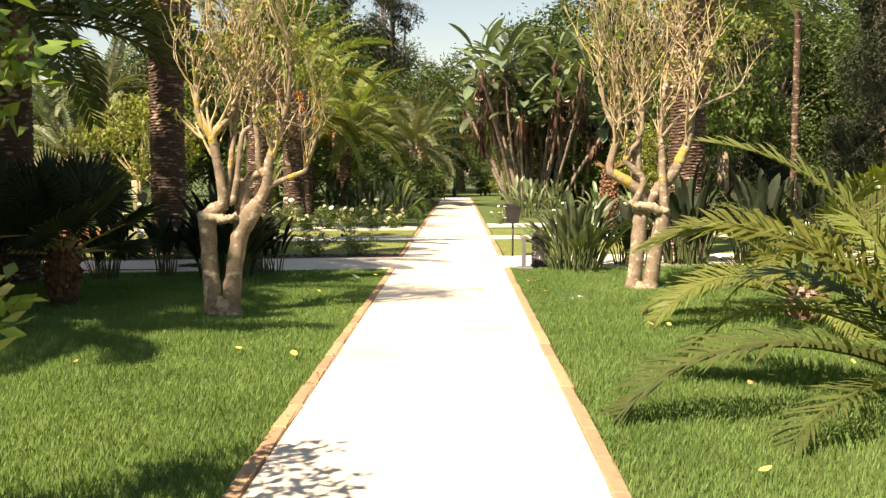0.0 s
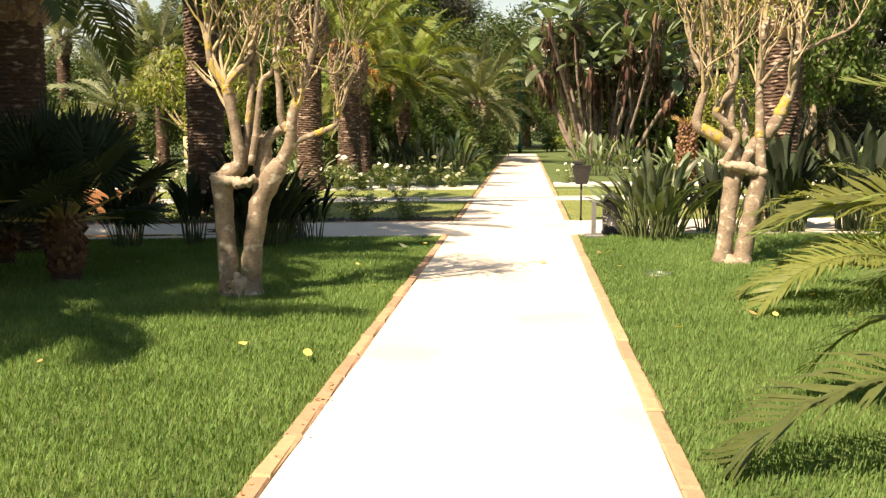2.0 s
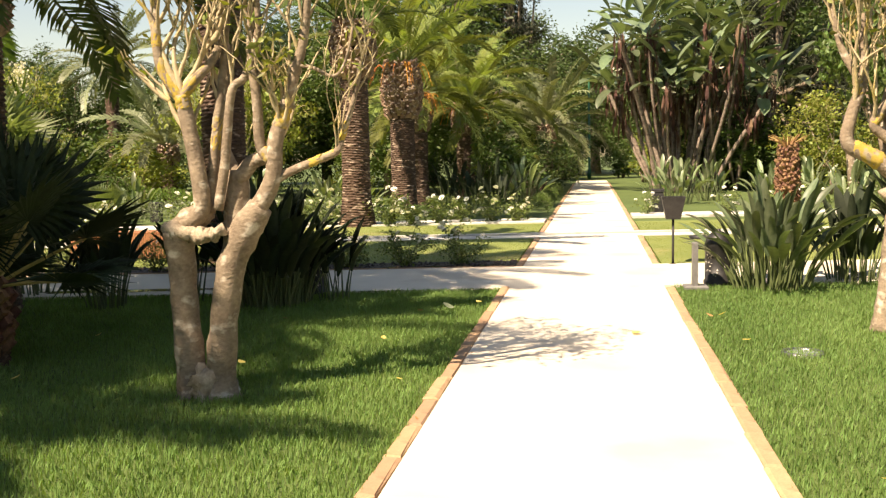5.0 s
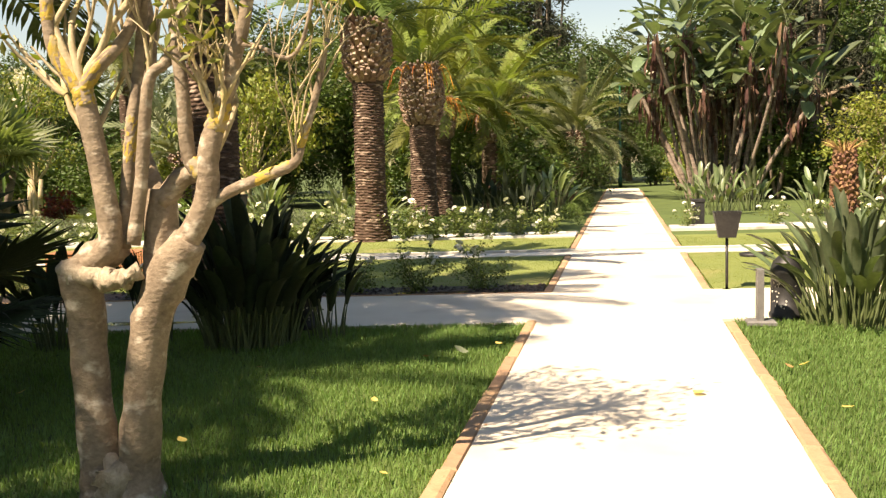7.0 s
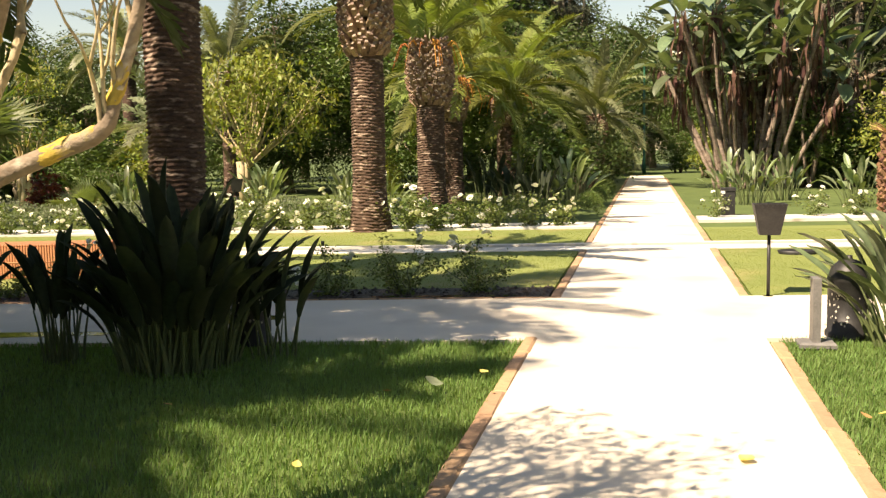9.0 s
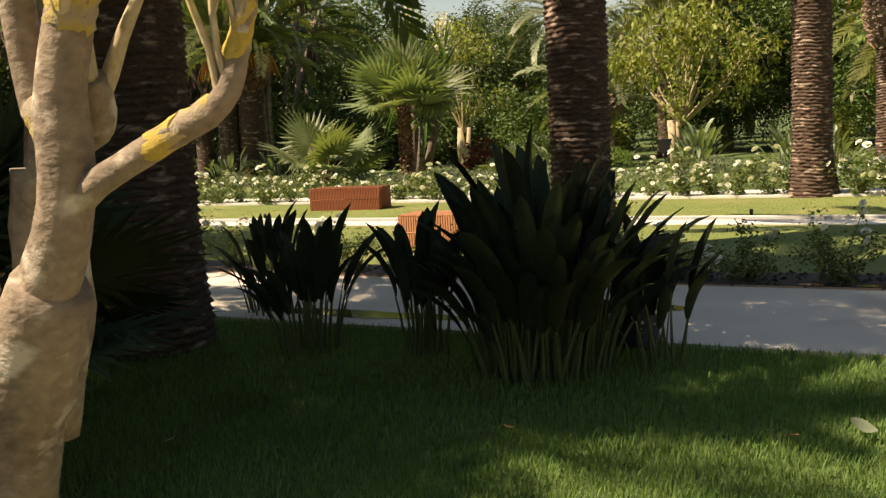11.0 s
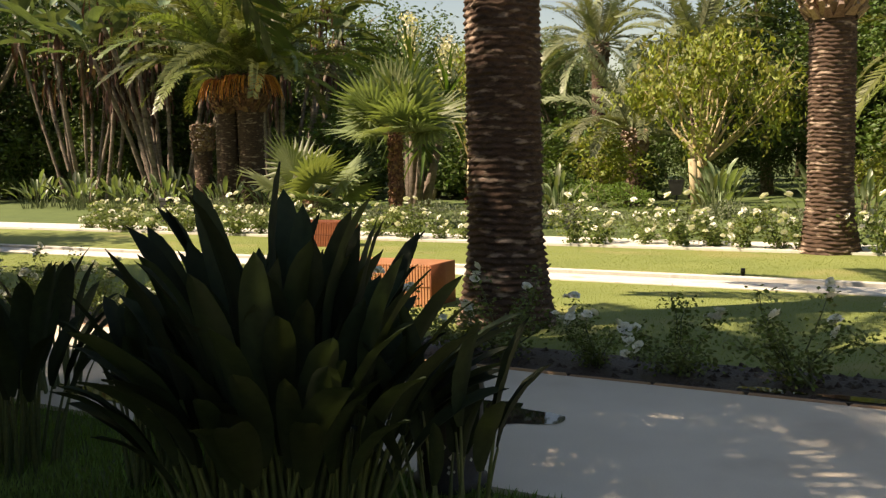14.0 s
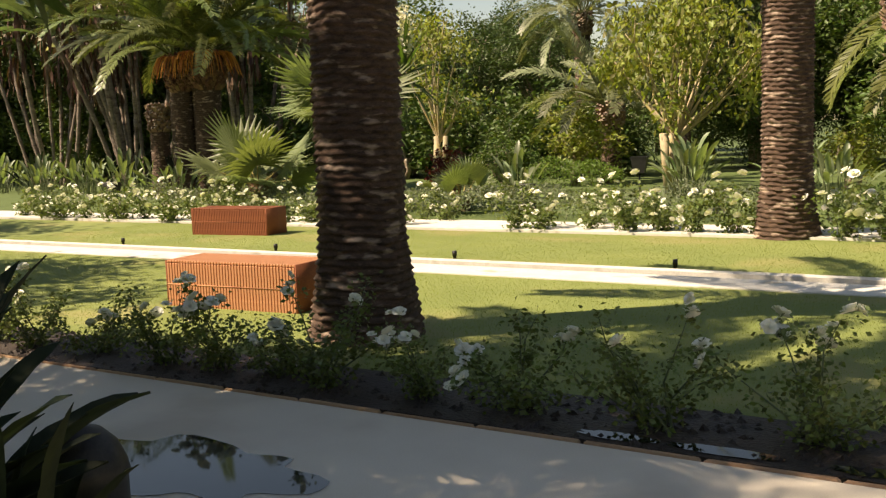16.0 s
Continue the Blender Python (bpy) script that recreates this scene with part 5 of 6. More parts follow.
# trees that close the garden; unseen ones beside and behind the camera block skylight
backs = [
    leafy("tree", "dense dark green broadleaf tree", "tree", 261, 2.6, 0.22, blob_list(21, 26, 3.4, 2.0, 7.5, 1.0, 1.7), 24000, 0.19, "leafdeep", at=(-11.5, 47.0), group="trees round the garden"),
    leafy("tree", "dense mid green broadleaf tree", "tree", 263, 2.4, 0.2, blob_list(22, 24, 3.2, 1.6, 6.8, 1.0, 1.6), 22000, 0.19, "leafmid", at=(-8.0, 43.5), group="trees round the garden"),
    leafy("tree", "tall dark evergreen tree", "tree", 265, 3.5, 0.22, [(random.Random(i).uniform(-1, 1) * (1.9 - i * 0.07), random.Random(i + 50).uniform(-1, 1) * (1.9 - i * 0.07), 1.4 + i * 0.46, 1.15 - i * 0.025) for i in range(22)], 22000, 0.24, "leafconifer", droop=0.6, ratio=0.16, at=(18.2, 42.0), group="trees round the garden"),
]


def more(i, x, y, scale, turn):
    return copy_thing(backs[i], pose(x, y, -0.03, 0, 0, turn) @ Matrix.Scale(scale, 4) @ Matrix.Diagonal((1 / backs[i].scale[0],) * 3 + (1,)))


rr = random.Random(77)
for i, x, y, sc in ((0, -13.5, 44.0, 0.85), (0, -18.0, 49.0, 0.85), (0, -23.0, 46.0, 0.75), (0, -29.0, 44.0, 0.65), (0, -34.0, 41.0, 0.8), (0, -40.0, 38.0, 1.1), (1, -46.0, 34.0, 1.1), (0, -50.0, 28.0, 1.1), (1, -48.0, 22.0, 1.1), (0, -46.0, 15.0, 1.1),
                    (1, -42, 8, 1.1), (0, -5.5, 50.0, 0.9), (1, -3.4, 54.0, 0.8), (2, -7.0, 58.0, 1.25), (0, -13, 56, 1.05), (1, -21, 56, 0.95), (0, -30, 54, 0.85), (1, -38, 50, 1.3), (0, -45, 44, 1.3),
                    (1, 5.5, 58.0, 0.85), (0, 9.5, 55.0, 1.0), (2, 8.0, 50.0, 1.25), (2, 12.0, 49.0, 1.3), (2, 10.9, 38.5, 0.95), (2, 19.0, 38.0, 1.1), (2, 15.0, 34.5, 1.0), (0, 21.0, 44.0, 1.2), (2, 23.0, 36.0, 1.2), (1, 18.0, 31.0, 1.0),
                    (0, 24.0, 27.0, 1.1), (2, 21, 32, 1.2), (1, 26.0, 20.0, 1.1), (0, 27.0, 12.0, 1.1), (0, -3.0, 76.0, 0.9), (1, 3.5, 78.0, 0.9), (0, 8, 72, 1.2), (1, -8, 70, 1.2), (0, 0.5, 84.0, 1.0), (1, -6, 66, 1.0), (1, 6.5, 66, 0.9),
                    # (-14.5, 12.5) to (-25, -4): trees out of view, added to dim the sky fill
                    (0, 17, 56, 1.4), (1, 26, 50, 1.4), (0, -14.5, 12.5, 1.15), (1, -15, 6, 1.2), (0, -13, -1, 1.0), (1, -7.5, -5.5, 0.75), (0, 4, -9, 0.8), (1, 10, -2, 1.0), (0, 12.5, 4, 1.1), (1, 13, 10, 1.1), (0, -20, 8, 1.3), (1, -24, 14, 1.3), (0, -14, -6, 1.0), (1, 12, -8, 1.0), (0, 0, -20, 1.2), (1, 20, 0, 1.0), (0, -25, -4, 1.1), (2, -4.2, 62, 1.45), (0, -9, 60, 1.6), (1, -14, 63, 1.2), (0, -20, 64, 1.1), (1, -27, 62, 1.0), (0, -35, 60, 1.05), (1, -43, 56, 1.1), (0, -50, 50, 1.7), (0, 8, 64, 1.5), (1, 13, 60, 1.7), (1, 22, 58, 1.8), (2, 27, 44, 1.6), (2, 29, 36, 1.5), (0, 30, 28, 1.4), (0, -5.5, 84, 1.5), (1, 5.5, 86, 1.5), (0, 0, 95, 1.5), (1, -10, 78, 1.6), (1, 11, 78, 1.6), (0, -37, 37, 1.35), (0, -31, 41, 0.7), (0, -43, 31, 1.4), (0, -26, 45, 0.7), (1, -40, 42, 1.0), (0, -48, 38, 1.7)):
    more(i, x, y, sc * rr.uniform(0.92, 1.08), rr.uniform(0, 360))


shrubs = [leafy("shrub", "dense dark green understory shrub", "shrub", 271, 0.5, 0.06, blob_list(31, 9, 1.3, 0.5, 1.7, 0.5, 0.8), 2600, 0.17, "leafdeep", stems=4, at=(-16.0, 39.0), group="understory shrubs"),
          leafy("shrub", "dense mid green understory shrub", "shrub", 273, 0.5, 0.06, blob_list(32, 9, 1.2, 0.5, 1.9, 0.5, 0.8), 2600, 0.15, "leafmid", stems=4, at=(-19.0, 38.5), group="understory shrubs")]
for i in range(46):
    u = i / 45
    x = -44 + 42 * u if i < 30 else 4 + (i - 30) * 1.5
    y = (33 + 10 * u + rr.uniform(-1.5, 1.5)) if i < 30 else 47 - (i - 30) * 0.9 + rr.uniform(-1, 1)
    if i < 30 and x > -12:
        y = 45 + rr.uniform(-1, 3)
    copy_thing(shrubs[i % 2], pose(x, y, -0.03, 0, 0, rr.uniform(0, 360)) @ Matrix.Scale(rr.uniform(0.9, 1.5), 4))


for k, (x, y) in enumerate(((-2.6, 57.0), (-4.4, 58.5), (-3.2, 61.0), (2.9, 58.0), (4.6, 60.0), (3.4, 62.5), (-1.9, 68.0), (1.9, 69.0), (-5.6, 56.0), (6.4, 57.0))):
    copy_thing(shrubs[k % 2], pose(x, y, -0.03, 0, 0, rr.uniform(0, 360)) @ Matrix.Scale(rr.uniform(0.9, 1.3), 4))


# ---- white roses ----
def flower_mesh(seed, size=0.05):
    r = random.Random(seed)
    q = Shape()
    for ring, (k, tilt, s) in enumerate(((7, 12, 1.0), (6, 40, 0.85), (4, 68, 0.6))):
        for i in range(k):
            a = 2 * math.pi * (i + 0.5 * ring) / k + r.uniform(-0.15, 0.15)
            t = radians(tilt + r.uniform(-10, 10))
            o = Vector((math.cos(a) * math.cos(t), math.sin(a) * math.cos(t), math.sin(t)))
            w = Vector((-math.sin(a), math.cos(a), 0)) * size * s * 0.55
            c = o * size * s
            cup = Vector((0, 0, 0.007))
            q.add([(0, 0, 0), tuple(c * 0.5 - w * 0.8 + cup * 0.5), tuple(c * 0.92 - w * 0.7 + cup), tuple(c * 1.06 + cup * 0.4), tuple(c * 0.92 + w * 0.7 + cup), tuple(c * 0.5 + w * 0.8 + cup * 0.5)], [(0, 1, 2, 3), (0, 3, 4, 5)])
    return q.mesh("flower", M["petal"], smooth=False)


flowers = [flower_mesh(i) for i in range(4)]


def rose_bush(at, seed, h, label, blooms, group, leaves=1300, leaf=0.036, wide=0.40, bsize=1.0, spread=0.05, cluster=1):
    t = thing("rose_bush", (at[0], at[1], -0.02), label, "rose bush", group)
    rr = random.Random(seed)
    g = np.random.default_rng(seed)
    tips, along = [], []
    for k in range(8):
        q = Shape()
        a = rr.uniform(0, 6.283)
        hh = h * rr.uniform(0.4, 1.15)
        out = Vector((math.cos(a), math.sin(a), 0)) * wide * rr.uniform(0.3, 1.1)
        foot = Vector((rr.gauss(0, 0.05), rr.gauss(0, 0.05), 0))
        pts = [foot, out * 0.35 + Vector((0, 0, hh * 0.4)), out * 0.8 + Vector((0, 0, hh * 0.75)), out + Vector((rr.gauss(0, 0.04), rr.gauss(0, 0.04), hh))]
        q.tube(pts, [0.008, 0.006, 0.004, 0.002], 5, cap=False)
        tips.append(pts[-1])
        along += [foot.lerp(pts[1], rr.uniform(0.4, 1)) for _ in range(2)] + [pts[1].lerp(pts[2], rr.random()) for _ in range(3)] + [pts[2].lerp(pts[3], rr.random()) for _ in range(3)]
        part("cane", q, M["stem"], t)
    idx = g.integers(0, len(along), leaves)
    c = np.array([tuple(p) for p in along])[idx] + g.normal(0, spread, (leaves, 3)) * np.array([1, 1, 0.8])
    part("leaves", leaf_cloud("leaves", c, leaf, M["leafrose"], g, 0.2, 0.62), None, t)
    for k in range(blooms):
        p = tips[(k // cluster) % len(tips)] + Vector((rr.gauss(0, 0.05), rr.gauss(0, 0.05), rr.uniform(-0.06, 0.05)))
        part("flower", rr.choice(flowers), None, t, at=Matrix.Translation(p) @ pose(0, 0, 0, rr.uniform(-50, 50), rr.uniform(-50, 50), rr.uniform(0, 360)) @ Matrix.Scale(bsize * rr.uniform(0.75, 1.2), 4))
    return t


r = random.Random(55)
q = Shape()
for k in range(900):
    x = -1.0 - 11 * r.random() ** 1.3
    c = Vector((x, bed_line(x) + 0.06 + 0.76 * r.random(), -0.005))
    s = r.uniform(0.012, 0.045)
    v = [c + Vector((s * math.cos(a) * r.uniform(0.7, 1.2), s * math.sin(a) * r.uniform(0.7, 1.2), 0)) for a in (0, 1.26, 2.51, 3.77, 5.03)] + [c + Vector((r.gauss(0, 0.3) * s, r.gauss(0, 0.3) * s, s * r.uniform(0.5, 1.0)))]
    q.add([tuple(p) for p in v], [(0, 1, 5), (1, 2, 5), (2, 3, 5), (3, 4, 5), (4, 0, 5)])
tagged(part("soil_clods", q, M["soil"], smooth=False), "dark wet clods of soil in the rose bed", "soil", kind="stuff")
near_rose = [rose_bush((-1.75, bed_line(-1.75) + 0.42), 301, 0.52, "rose bush with white blooms in a wet bed", 13, "near rose bed", bsize=0.95, cluster=5),
             rose_bush((-2.5, bed_line(-2.5) + 0.38), 303, 0.56, "rose bush with white blooms in a wet bed", 7, "near rose bed", bsize=0.85, cluster=3),
             rose_bush((-3.25, bed_line(-3.25) + 0.45), 305, 0.44, "rose bush with white blooms in a wet bed", 11, "near rose bed", bsize=0.9, cluster=4)]
rr = random.Random(9)
x = -3.8
i = 0
while x > -13:
    copy_thing(near_rose[i % 3], pose(x, bed_line(x) + rr.uniform(0.32, 0.5), -0.02, 0, 0, rr.uniform(0, 360)) @ Matrix.Scale(rr.uniform(0.75, 1.05), 4))
    x -= rr.uniform(0.4, 0.7)
    i += 1
far_rose = [rose_bush((-1.6, kerb_line(-1.6) + 0.35), 311, 0.62, "bushy rose covered in white blooms beside a kerb", 9, "far rose bed", 420, 0.07, 0.34, 1.25, 0.075),
            rose_bush((-2.2, kerb_line(-2.2) + 0.45), 313, 0.66, "bushy rose covered in white blooms beside a kerb", 12, "far rose bed", 420, 0.07, 0.36, 1.25, 0.075),
            rose_bush((-2.8, kerb_line(-2.8) + 0.3), 315, 0.58, "bushy rose covered in white blooms beside a kerb", 7, "far rose bed", 420, 0.07, 0.34, 1.25, 0.075)]
x = -3.3
while x > -21:
    if not -10.6 < x < -9.0:
        copy_thing(far_rose[i % 3], pose(x, kerb_line(x) + rr.uniform(-0.05, 0.3), -0.02, 0, 0, rr.uniform(0, 360)) @ Matrix.Scale(rr.uniform(0.75, 1.1), 4))
        if rr.random() < 0.3:
            copy_thing(far_rose[(i + 1) % 3], pose(x + 0.2, kerb_line(x) + rr.uniform(0.9, 1.4), -0.02, 0, 0, rr.uniform(0, 360)) @ Matrix.Scale(rr.uniform(0.7, 0.95), 4))
    x -= rr.uniform(0.42, 0.6)
    i += 1
for x, y, sc in ((1.35, 29.0, 0.7), (4.2, 29.6, 0.9), (5.4, 29.9, 1.0), (6.1, 30.0, 1.0), (6.9, 30.1, 1.0), (7.6, 30.2, 1.0), (3.3, 29.4, 0.8)):
    copy_thing(far_rose[i % 3], pose(x, y, -0.02, 0, 0, rr.uniform(0, 360)) @ Matrix.Scale(sc, 4))
    i += 1


# ---- benches of rusted slats ----
def bench(at, turn, length, depth, height, label, mat):
    t = thing("bench", pose(at[0], at[1], -0.02, 0, 0, turn), label, "bench", "rusted garden benches")
    q = Shape()
    q.box(0.012, 0.012, 0.0, length - 0.012, depth - 0.012, height - 0.008, 0.006)
    part("core", q, M["rustdark"], t)
    pitch = 0.032
    n = int(length / pitch)
    long_slat, top_slat = Shape(), Shape()
    long_slat.box(0.004, -0.010, 0.01, pitch - 0.007, 0.012, height - 0.014, 0.004)
    top_slat.box(0.004, -0.008, height - 0.010, pitch - 0.007, depth + 0.008, height + 0.012, 0.004)
    fm, tm = long_slat.mesh("slat", mat, False), top_slat.mesh("slat", mat, False)
    for k in range(n):
        part("slat", fm, None, t, at=pose(k * length / n, 0, 0))
        part("slat", fm, None, t, at=pose(k * length / n, depth, 0))
        part("slat", tm, None, t, at=pose(k * length / n, 0, 0))
    for x in (-0.012, length):
        q = Shape()
        q.box(x, -0.01, 0.0, x + 0.012, depth + 0.012, height + 0.012, 0.003)
        part("end_plate", q, M["rustdark"], t, "smooth dark rusted end plate")
    q = Shape()
    q.box(0.0, -0.0125, height * 0.50, length, -0.0105, height * 0.50 + 0.012)
    part("band", q, mat, t)


bench((-7.85, 18.78), 14, 1.42, 0.5, 0.42, "low slatted bench of bright orange rusted steel on grass", M["rust"])
bench((-13.4, 22.8), 16, 1.42, 0.5, 0.42, "low slatted bench of dark rusted steel on grass", M["rustdark"])


# ---- lamps, bollards, small fittings ----
def basket_lamp(at, h, label, turn=0):
    t = thing("garden_lamp", pose(at[0], at[1], -0.02, 0, 0, turn), label, "garden lamp", "garden lamps on posts")
    q = Shape()
    q.tube([(0, 0, 0), (0, 0, h - 0.3)], [0.017, 0.017], 10)
    part("post", q, M["iron"], t)
    q = Shape()
    n = 4
    v, f = [], []
    for z, w in ((h - 0.30, 0.095), (h - 0.02, 0.15), (h, 0.155), (h, 0.13), (h - 0.25, 0.08)):
        v += [(-w, -w * 0.8, z), (w, -w * 0.8, z), (w, w * 0.8, z), (-w, w * 0.8, z)]
    for r_ in range(4):
        for k in range(4):
            a, b = r_ * 4 + k, r_ * 4 + (k + 1) % 4
            f.append((a, b, b + 4, a + 4))
    f += [(3, 2, 1, 0), (16, 17, 18, 19)]
    q.add(v, f)
    shade = part("shade", q, M["iron"], t, "dark tapered metal shade", smooth=False)
    for k in range(6):
        q = Shape()
        x = -0.115 + 0.046 * k
        q.box(x - 0.005, -0.128, h - 0.03, x + 0.005, -0.116, h + 0.008)
        part("rib", q, M["iron"], shade, smooth=False)
    q = Shape()
    q.box(-0.05, -0.05, 0.0, 0.05, 0.05, 0.02, 0.005)
    part("foot", q, M["iron"], t, smooth=False)


basket_lamp((1.13, 18.23), 0.92, "dark metal garden lamp with tapered box on a post")
basket_lamp((-9.4, 29.75), 0.92, "dark metal garden lamp on a post behind roses", 20)


def lantern(at, label):
    t = thing("lantern", (at[0], at[1], 0.0), label, "lantern")
    q = Shape()
    prof = [(0.165, 0.0), (0.165, 0.04), (0.15, 0.045), (0.15, 0.42), (0.158, 0.43), (0.15, 0.47), (0.125, 0.53), (0.08, 0.575), (0.03, 0.592), (0.022, 0.6), (0.022, 0.62)]
    n = 28
    for r_, z in prof:
        q.v += [(r_ * math.cos(2 * math.pi * k / n), r_ * math.sin(2 * math.pi * k / n), z) for k in range(n)]
    for i in range(len(prof) - 1):
        for k in range(n):
            a, b = i * n + k, i * n + (k + 1) % n
            q.f.append((a, b, b + n, a + n))
            q.s.append(0)
    q.f.append(tuple((len(prof) - 1) * n + k for k in range(n)))
    q.s.append(0)
    part("body", q, M["iron"], t)
    q = Shape()
    rr = random.Random(3)
    for k in range(90):
        a, z = rr.uniform(0, 6.283), rr.uniform(0.07, 0.36)
        o, tn = Vector((math.cos(a), math.sin(a), 0)), Vector((-math.sin(a), math.cos(a), 0))
        w = rr.uniform(0.005, 0.012)
        c = o * 0.1525 + Vector((0, 0, z))
        q.add([tuple(c - tn * w), tuple(c - Vector((0, 0, w * 1.3))), tuple(c + tn * w), tuple(c + Vector((0, 0, w * 1.3)))], [(0, 1, 2, 3)])
    part("cut_pattern", q, M["whitestone"], t, "pale pierced openings", smooth=False)


lantern((1.47, 16.18), "black pierced metal lantern with domed top beside the path")

lantern((-3.02, 15.36), "black pierced metal lantern standing beside shade-darkened paddle leaves")


def board(at, label):
    t = thing("sign_board", (at[0], at[1], 0.0), label, "sign board")
    q = Shape()
    q.box(-0.028, -0.075, 0.03, 0.028, 0.075, 0.50, 0.004)
    part("panel", q, M["slate"], t, smooth=False)
    q = Shape()
    q.box(-0.12, -0.11, -0.02, 0.14, 0.11, 0.035, 0.015)
    part("base_stone", q, M["slate"], t, "grey base stone", smooth=False)


board((1.17, 15.78), "grey upright board on a base stone at the path corner")


def bollard(at, h, w, label):
    t = thing("bollard_light", (at[0], at[1], -0.02), label, "bollard light", "black bollard lights")
    q = Shape()
    q.box(-w, -w, 0, w, w, h * 0.86, 0.008)
    part("body", q, M["iron"], t, smooth=False)
    q = Shape()
    q.box(-w * 1.12, -w * 1.12, h * 0.86, w * 1.12, w * 1.12, h, 0.01)
    part("cap", q, M["iron"], t, smooth=False)


bollard((1.7, 30.3), 0.6, 0.14, "black box bollard light beside the far path")
bollard((-20.7, 25.6), 0.62, 0.13, "black box bollard light on the white path")
bollard((-10.9, 28.3), 0.5, 0.12, "black box bollard light behind the kerb")

t = thing("street_lamp", (-0.15, 66.0, -0.03), "tall green lamp post at the end of the path", "street lamp")
q = Shape()
q.tube([(0, 0, 0), (0, 0, 0.6), (0, 0, 0.62), (0, 0, 6.2)], [0.13, 0.12, 0.075, 0.05], 12)
part("post", q, M["greenpaint"], t)
q = Shape()
q.tube([(0, 0, 6.2), (0.25, 0, 6.35), (0.7, 0, 6.35)], [0.04, 0.035, 0.05], 8)
part("arm", q, M["greenpaint"], t)

t = thing("drain_pan", (1.97, 22.2, 0.0), "dark shallow metal pan in the grass", "pan")
q = Shape()
n = 24
for r_, z in ((0.24, -0.01), (0.26, 0.045), (0.24, 0.05), (0.2, 0.02)):
    q.v += [(r_ * math.cos(2 * math.pi * k / n), 0.7 * r_ * math.sin(2 * math.pi * k / n), z) for k in range(n)]
for i in range(3):
    for k in range(n):
        a, b = i * n + k, i * n + (k + 1) % n
        q.f.append((a, b, b + n, a + n))
        q.s.append(0)
q.f.append(tuple(3 * n + k for k in range(n)))
q.s.append(0)
part("bowl", q, M["iron"], t)

t = thing("valve_box", pose(-9.94, bed_line(-9.94) + 0.55, 0.0, 0, 0, 10), "green plastic valve box with lid in the soil", "valve box")
q = Shape()
q.box(-0.26, -0.18, -0.02, 0.26, 0.18, 0.07, 0.015)
part("body", q, M["greenpaint"], t, smooth=False)
q = Shape()
q.box(-0.22, -0.145, 0.07, 0.22, 0.145, 0.09, 0.008)
part("lid", q, M["greenpaint"], t, smooth=False)

t = thing("ground_spotlight", (1.6, 12.3, -0.066), "round metal ground spotlight sunk into the lawn", "ground light")
q = Shape()
n = 28
for r_, z in ((0.15, 0.0), (0.155, 0.062), (0.145, 0.07), (0.118, 0.068), (0.115, 0.055)):
    q.v += [(r_ * math.cos(2 * math.pi * k / n), r_ * math.sin(2 * math.pi * k / n), z) for k in range(n)]
for i in range(4):
    for k in range(n):
        a, b = i * n + k, i * n + (k + 1) % n
        q.f.append((a, b, b + n, a + n))
        q.s.append(0)
part("ring", q, M["steel"], t, "brushed steel ring")
q = Shape()
q.v = [(0.116 * math.cos(2 * math.pi * k / n), 0.116 * math.sin(2 * math.pi * k / n), 0.058) for k in range(n)]
q.f, q.s = [tuple(range(n))], [0]
part("lens", q, M["palelens"], t, "pale glossy glass lens")

# small sprinkler heads along the rill
for x in (-13.2, -10.3, -7.6, -5.0, -2.6):
    t = thing("sprinkler", (x, rill_line(x) + 0.25, -0.02), "small black sprinkler head in the grass", "sprinkler", "sprinklers by the rill")
    q = Shape()
    q.tube([(0, 0, 0), (0, 0, 0.05), (0, 0, 0.052), (0, 0, 0.11)], [0.02, 0.02, 0.028, 0.026], 10)
    part("body", q, M["iron"], t)


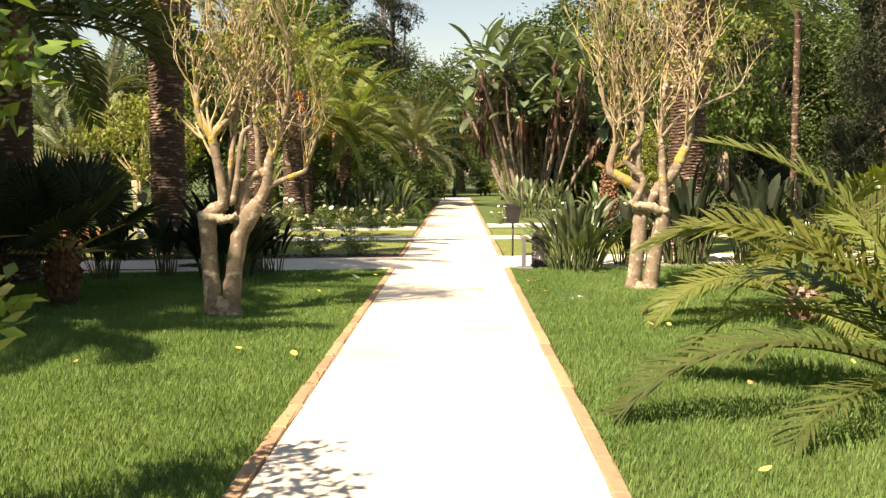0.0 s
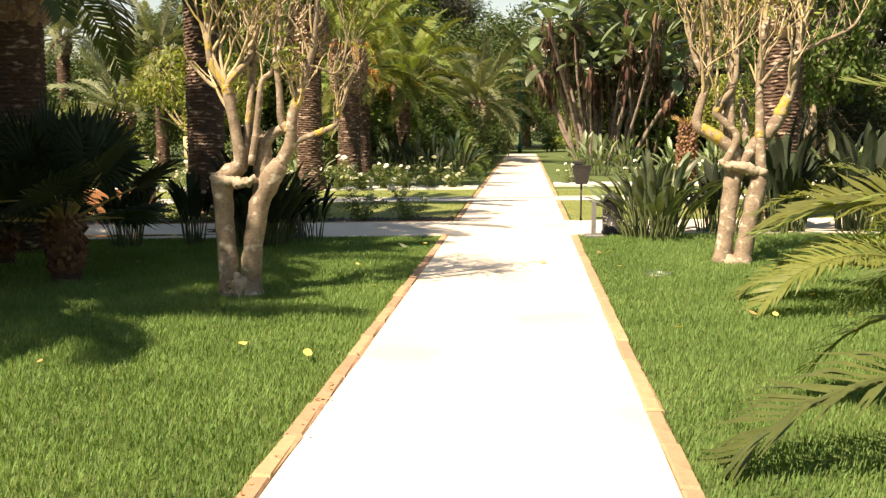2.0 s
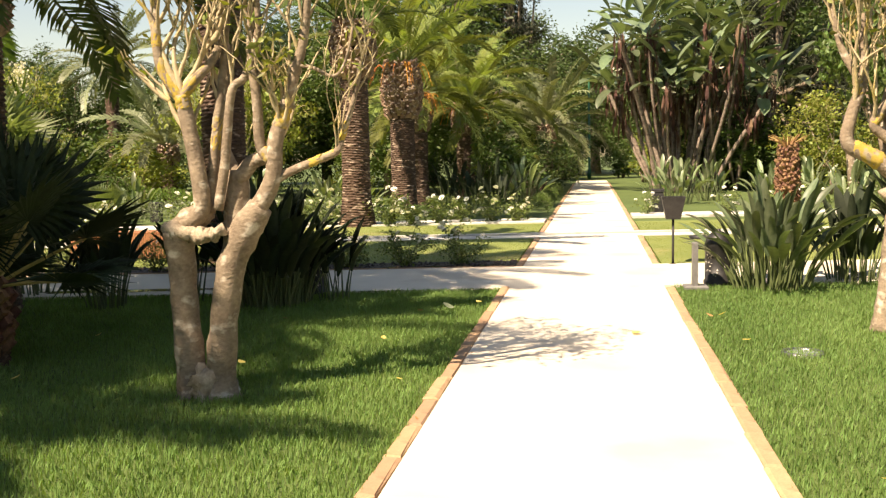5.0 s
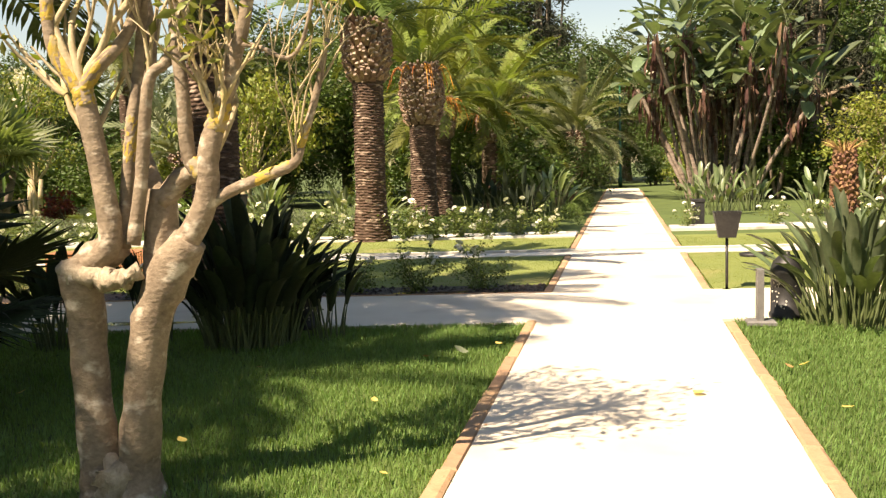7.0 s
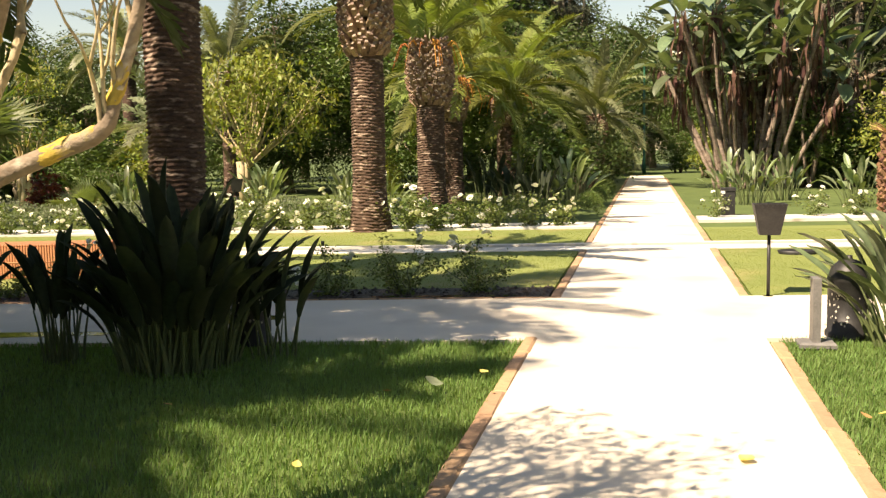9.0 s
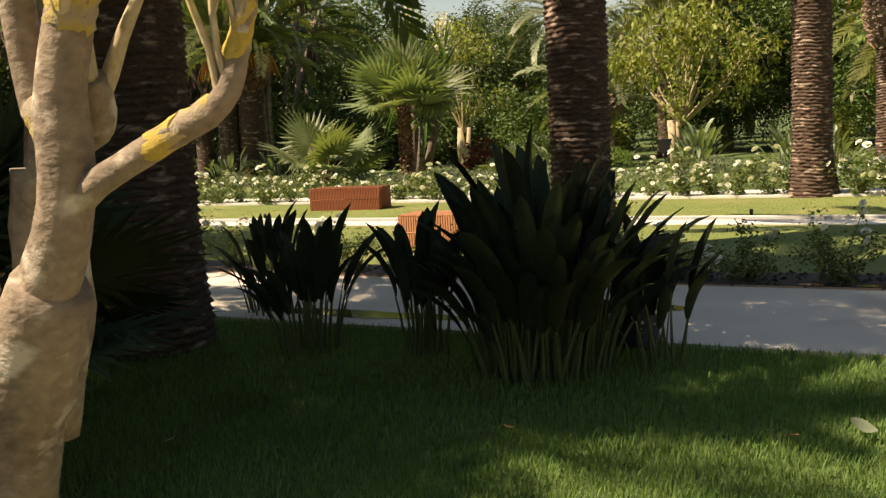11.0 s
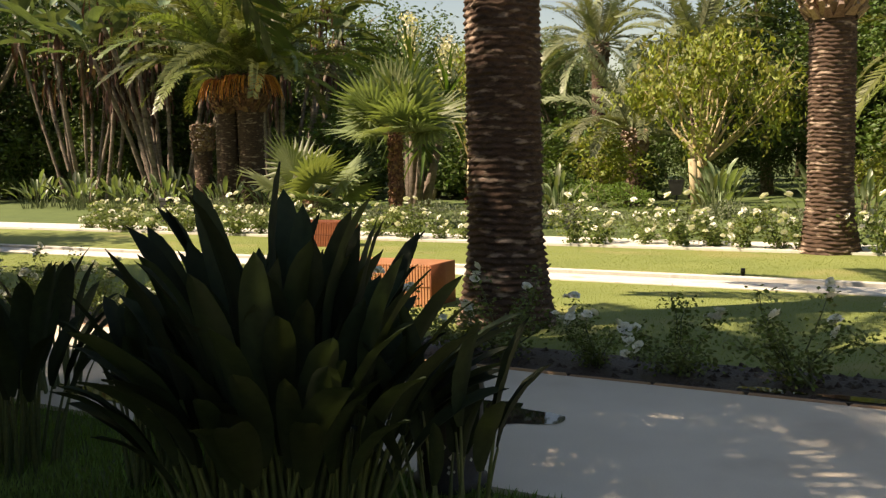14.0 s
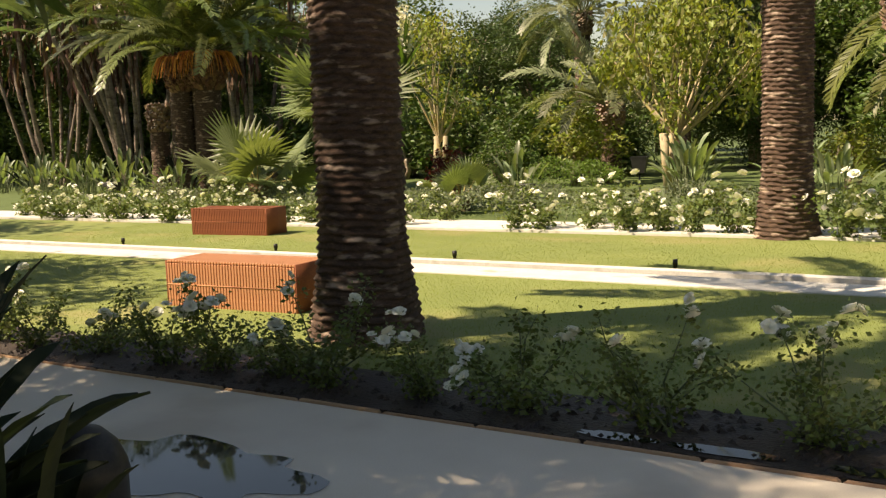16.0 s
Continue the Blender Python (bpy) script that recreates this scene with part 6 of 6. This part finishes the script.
def fallen_leaf(at, mat, size, label, seed, z=0.045):
    r = random.Random(seed)
    q = Shape()
    rows = 5
    for i in range(rows + 1):
        u = i / rows
        w = size * 0.36 * math.sin(math.pi * min(1, 0.08 + u * 0.9)) + 0.001
        lift = 0.12 * size * (2 * u - 1) ** 2
        q.v += [((u - 0.5) * size, -w, lift + w * 0.22), ((u - 0.5) * size, 0, lift), ((u - 0.5) * size, w, lift + w * 0.22)]
    for i in range(rows):
        for k in (0, 1):
            b = i * 3 + k
            q.f.append((b, b + 1, b + 4, b + 3))
            q.s.append(0)
    tagged(part("fallen_leaf", q, M[mat], at=pose(at[0], at[1], z, r.uniform(-25, 25), r.uniform(-25, 25), r.uniform(0, 360))), label, "leaf", "fallen leaves")


fallen_leaf((-1.19, 8.2), "fallen", 0.09, "large pale yellow leaf fallen on the grass", 1)
fallen_leaf((-1.31, 14.1), "leafgrey", 0.12, "pale grey-green leaf fallen on the shaded lawn", 2)
fallen_leaf((0.42, 12.95), "fallen", 0.09, "yellow leaf fallen on the path", 3, 0.012)
for i in range(46):
    r = random.Random(900 + i)
    side = -1 if i % 3 == 0 else 1
    fallen_leaf((side * r.uniform(1.05, 4.2), r.uniform(4.5, 14.5)), "fallenbrown" if i % 4 == 0 else "fallen", r.uniform(0.045, 0.08), "small dry leaf fallen on the grass", 400 + i, 0.04)
for i in range(24):
    r = random.Random(1900 + i)
    fallen_leaf((-0.93 + abs(r.gauss(0, 0.05)), r.uniform(4.0, 15.0)), "fallenbrown", r.uniform(0.015, 0.032), "tiny brown leaf scrap lying on the path edge", 700 + i, 0.016)

# ---- distant white house between the trees ----
h = thing("house", pose(21.0, 60.0, -0.03, 0, 0, -8), "white plastered house far behind the trees", "house")
q = Shape()
q.box(-4, 0, 0, 4, 7, 4.6, 0.02)
part("wall", q, M["plaster"], h, smooth=False)
q = Shape()
q.add([(-4.3, -0.3, 4.6), (4.3, -0.3, 4.6), (4.3, 7.3, 4.6), (-4.3, 7.3, 4.6), (-2, 3.5, 6.2), (2, 3.5, 6.2)], [(0, 1, 5, 4), (2, 3, 4, 5), (1, 2, 5), (3, 0, 4), (3, 2, 1, 0)])
part("roof", q, M["rooftile"], h, "low tiled roof", smooth=False)
for x in (-2.4, 0, 2.4):
    w = Shape()
    w.box(x - 0.5, -0.03, 2.4, x + 0.5, 0.01, 3.7)
    part("window", w, M["darkglass"], h, smooth=False)
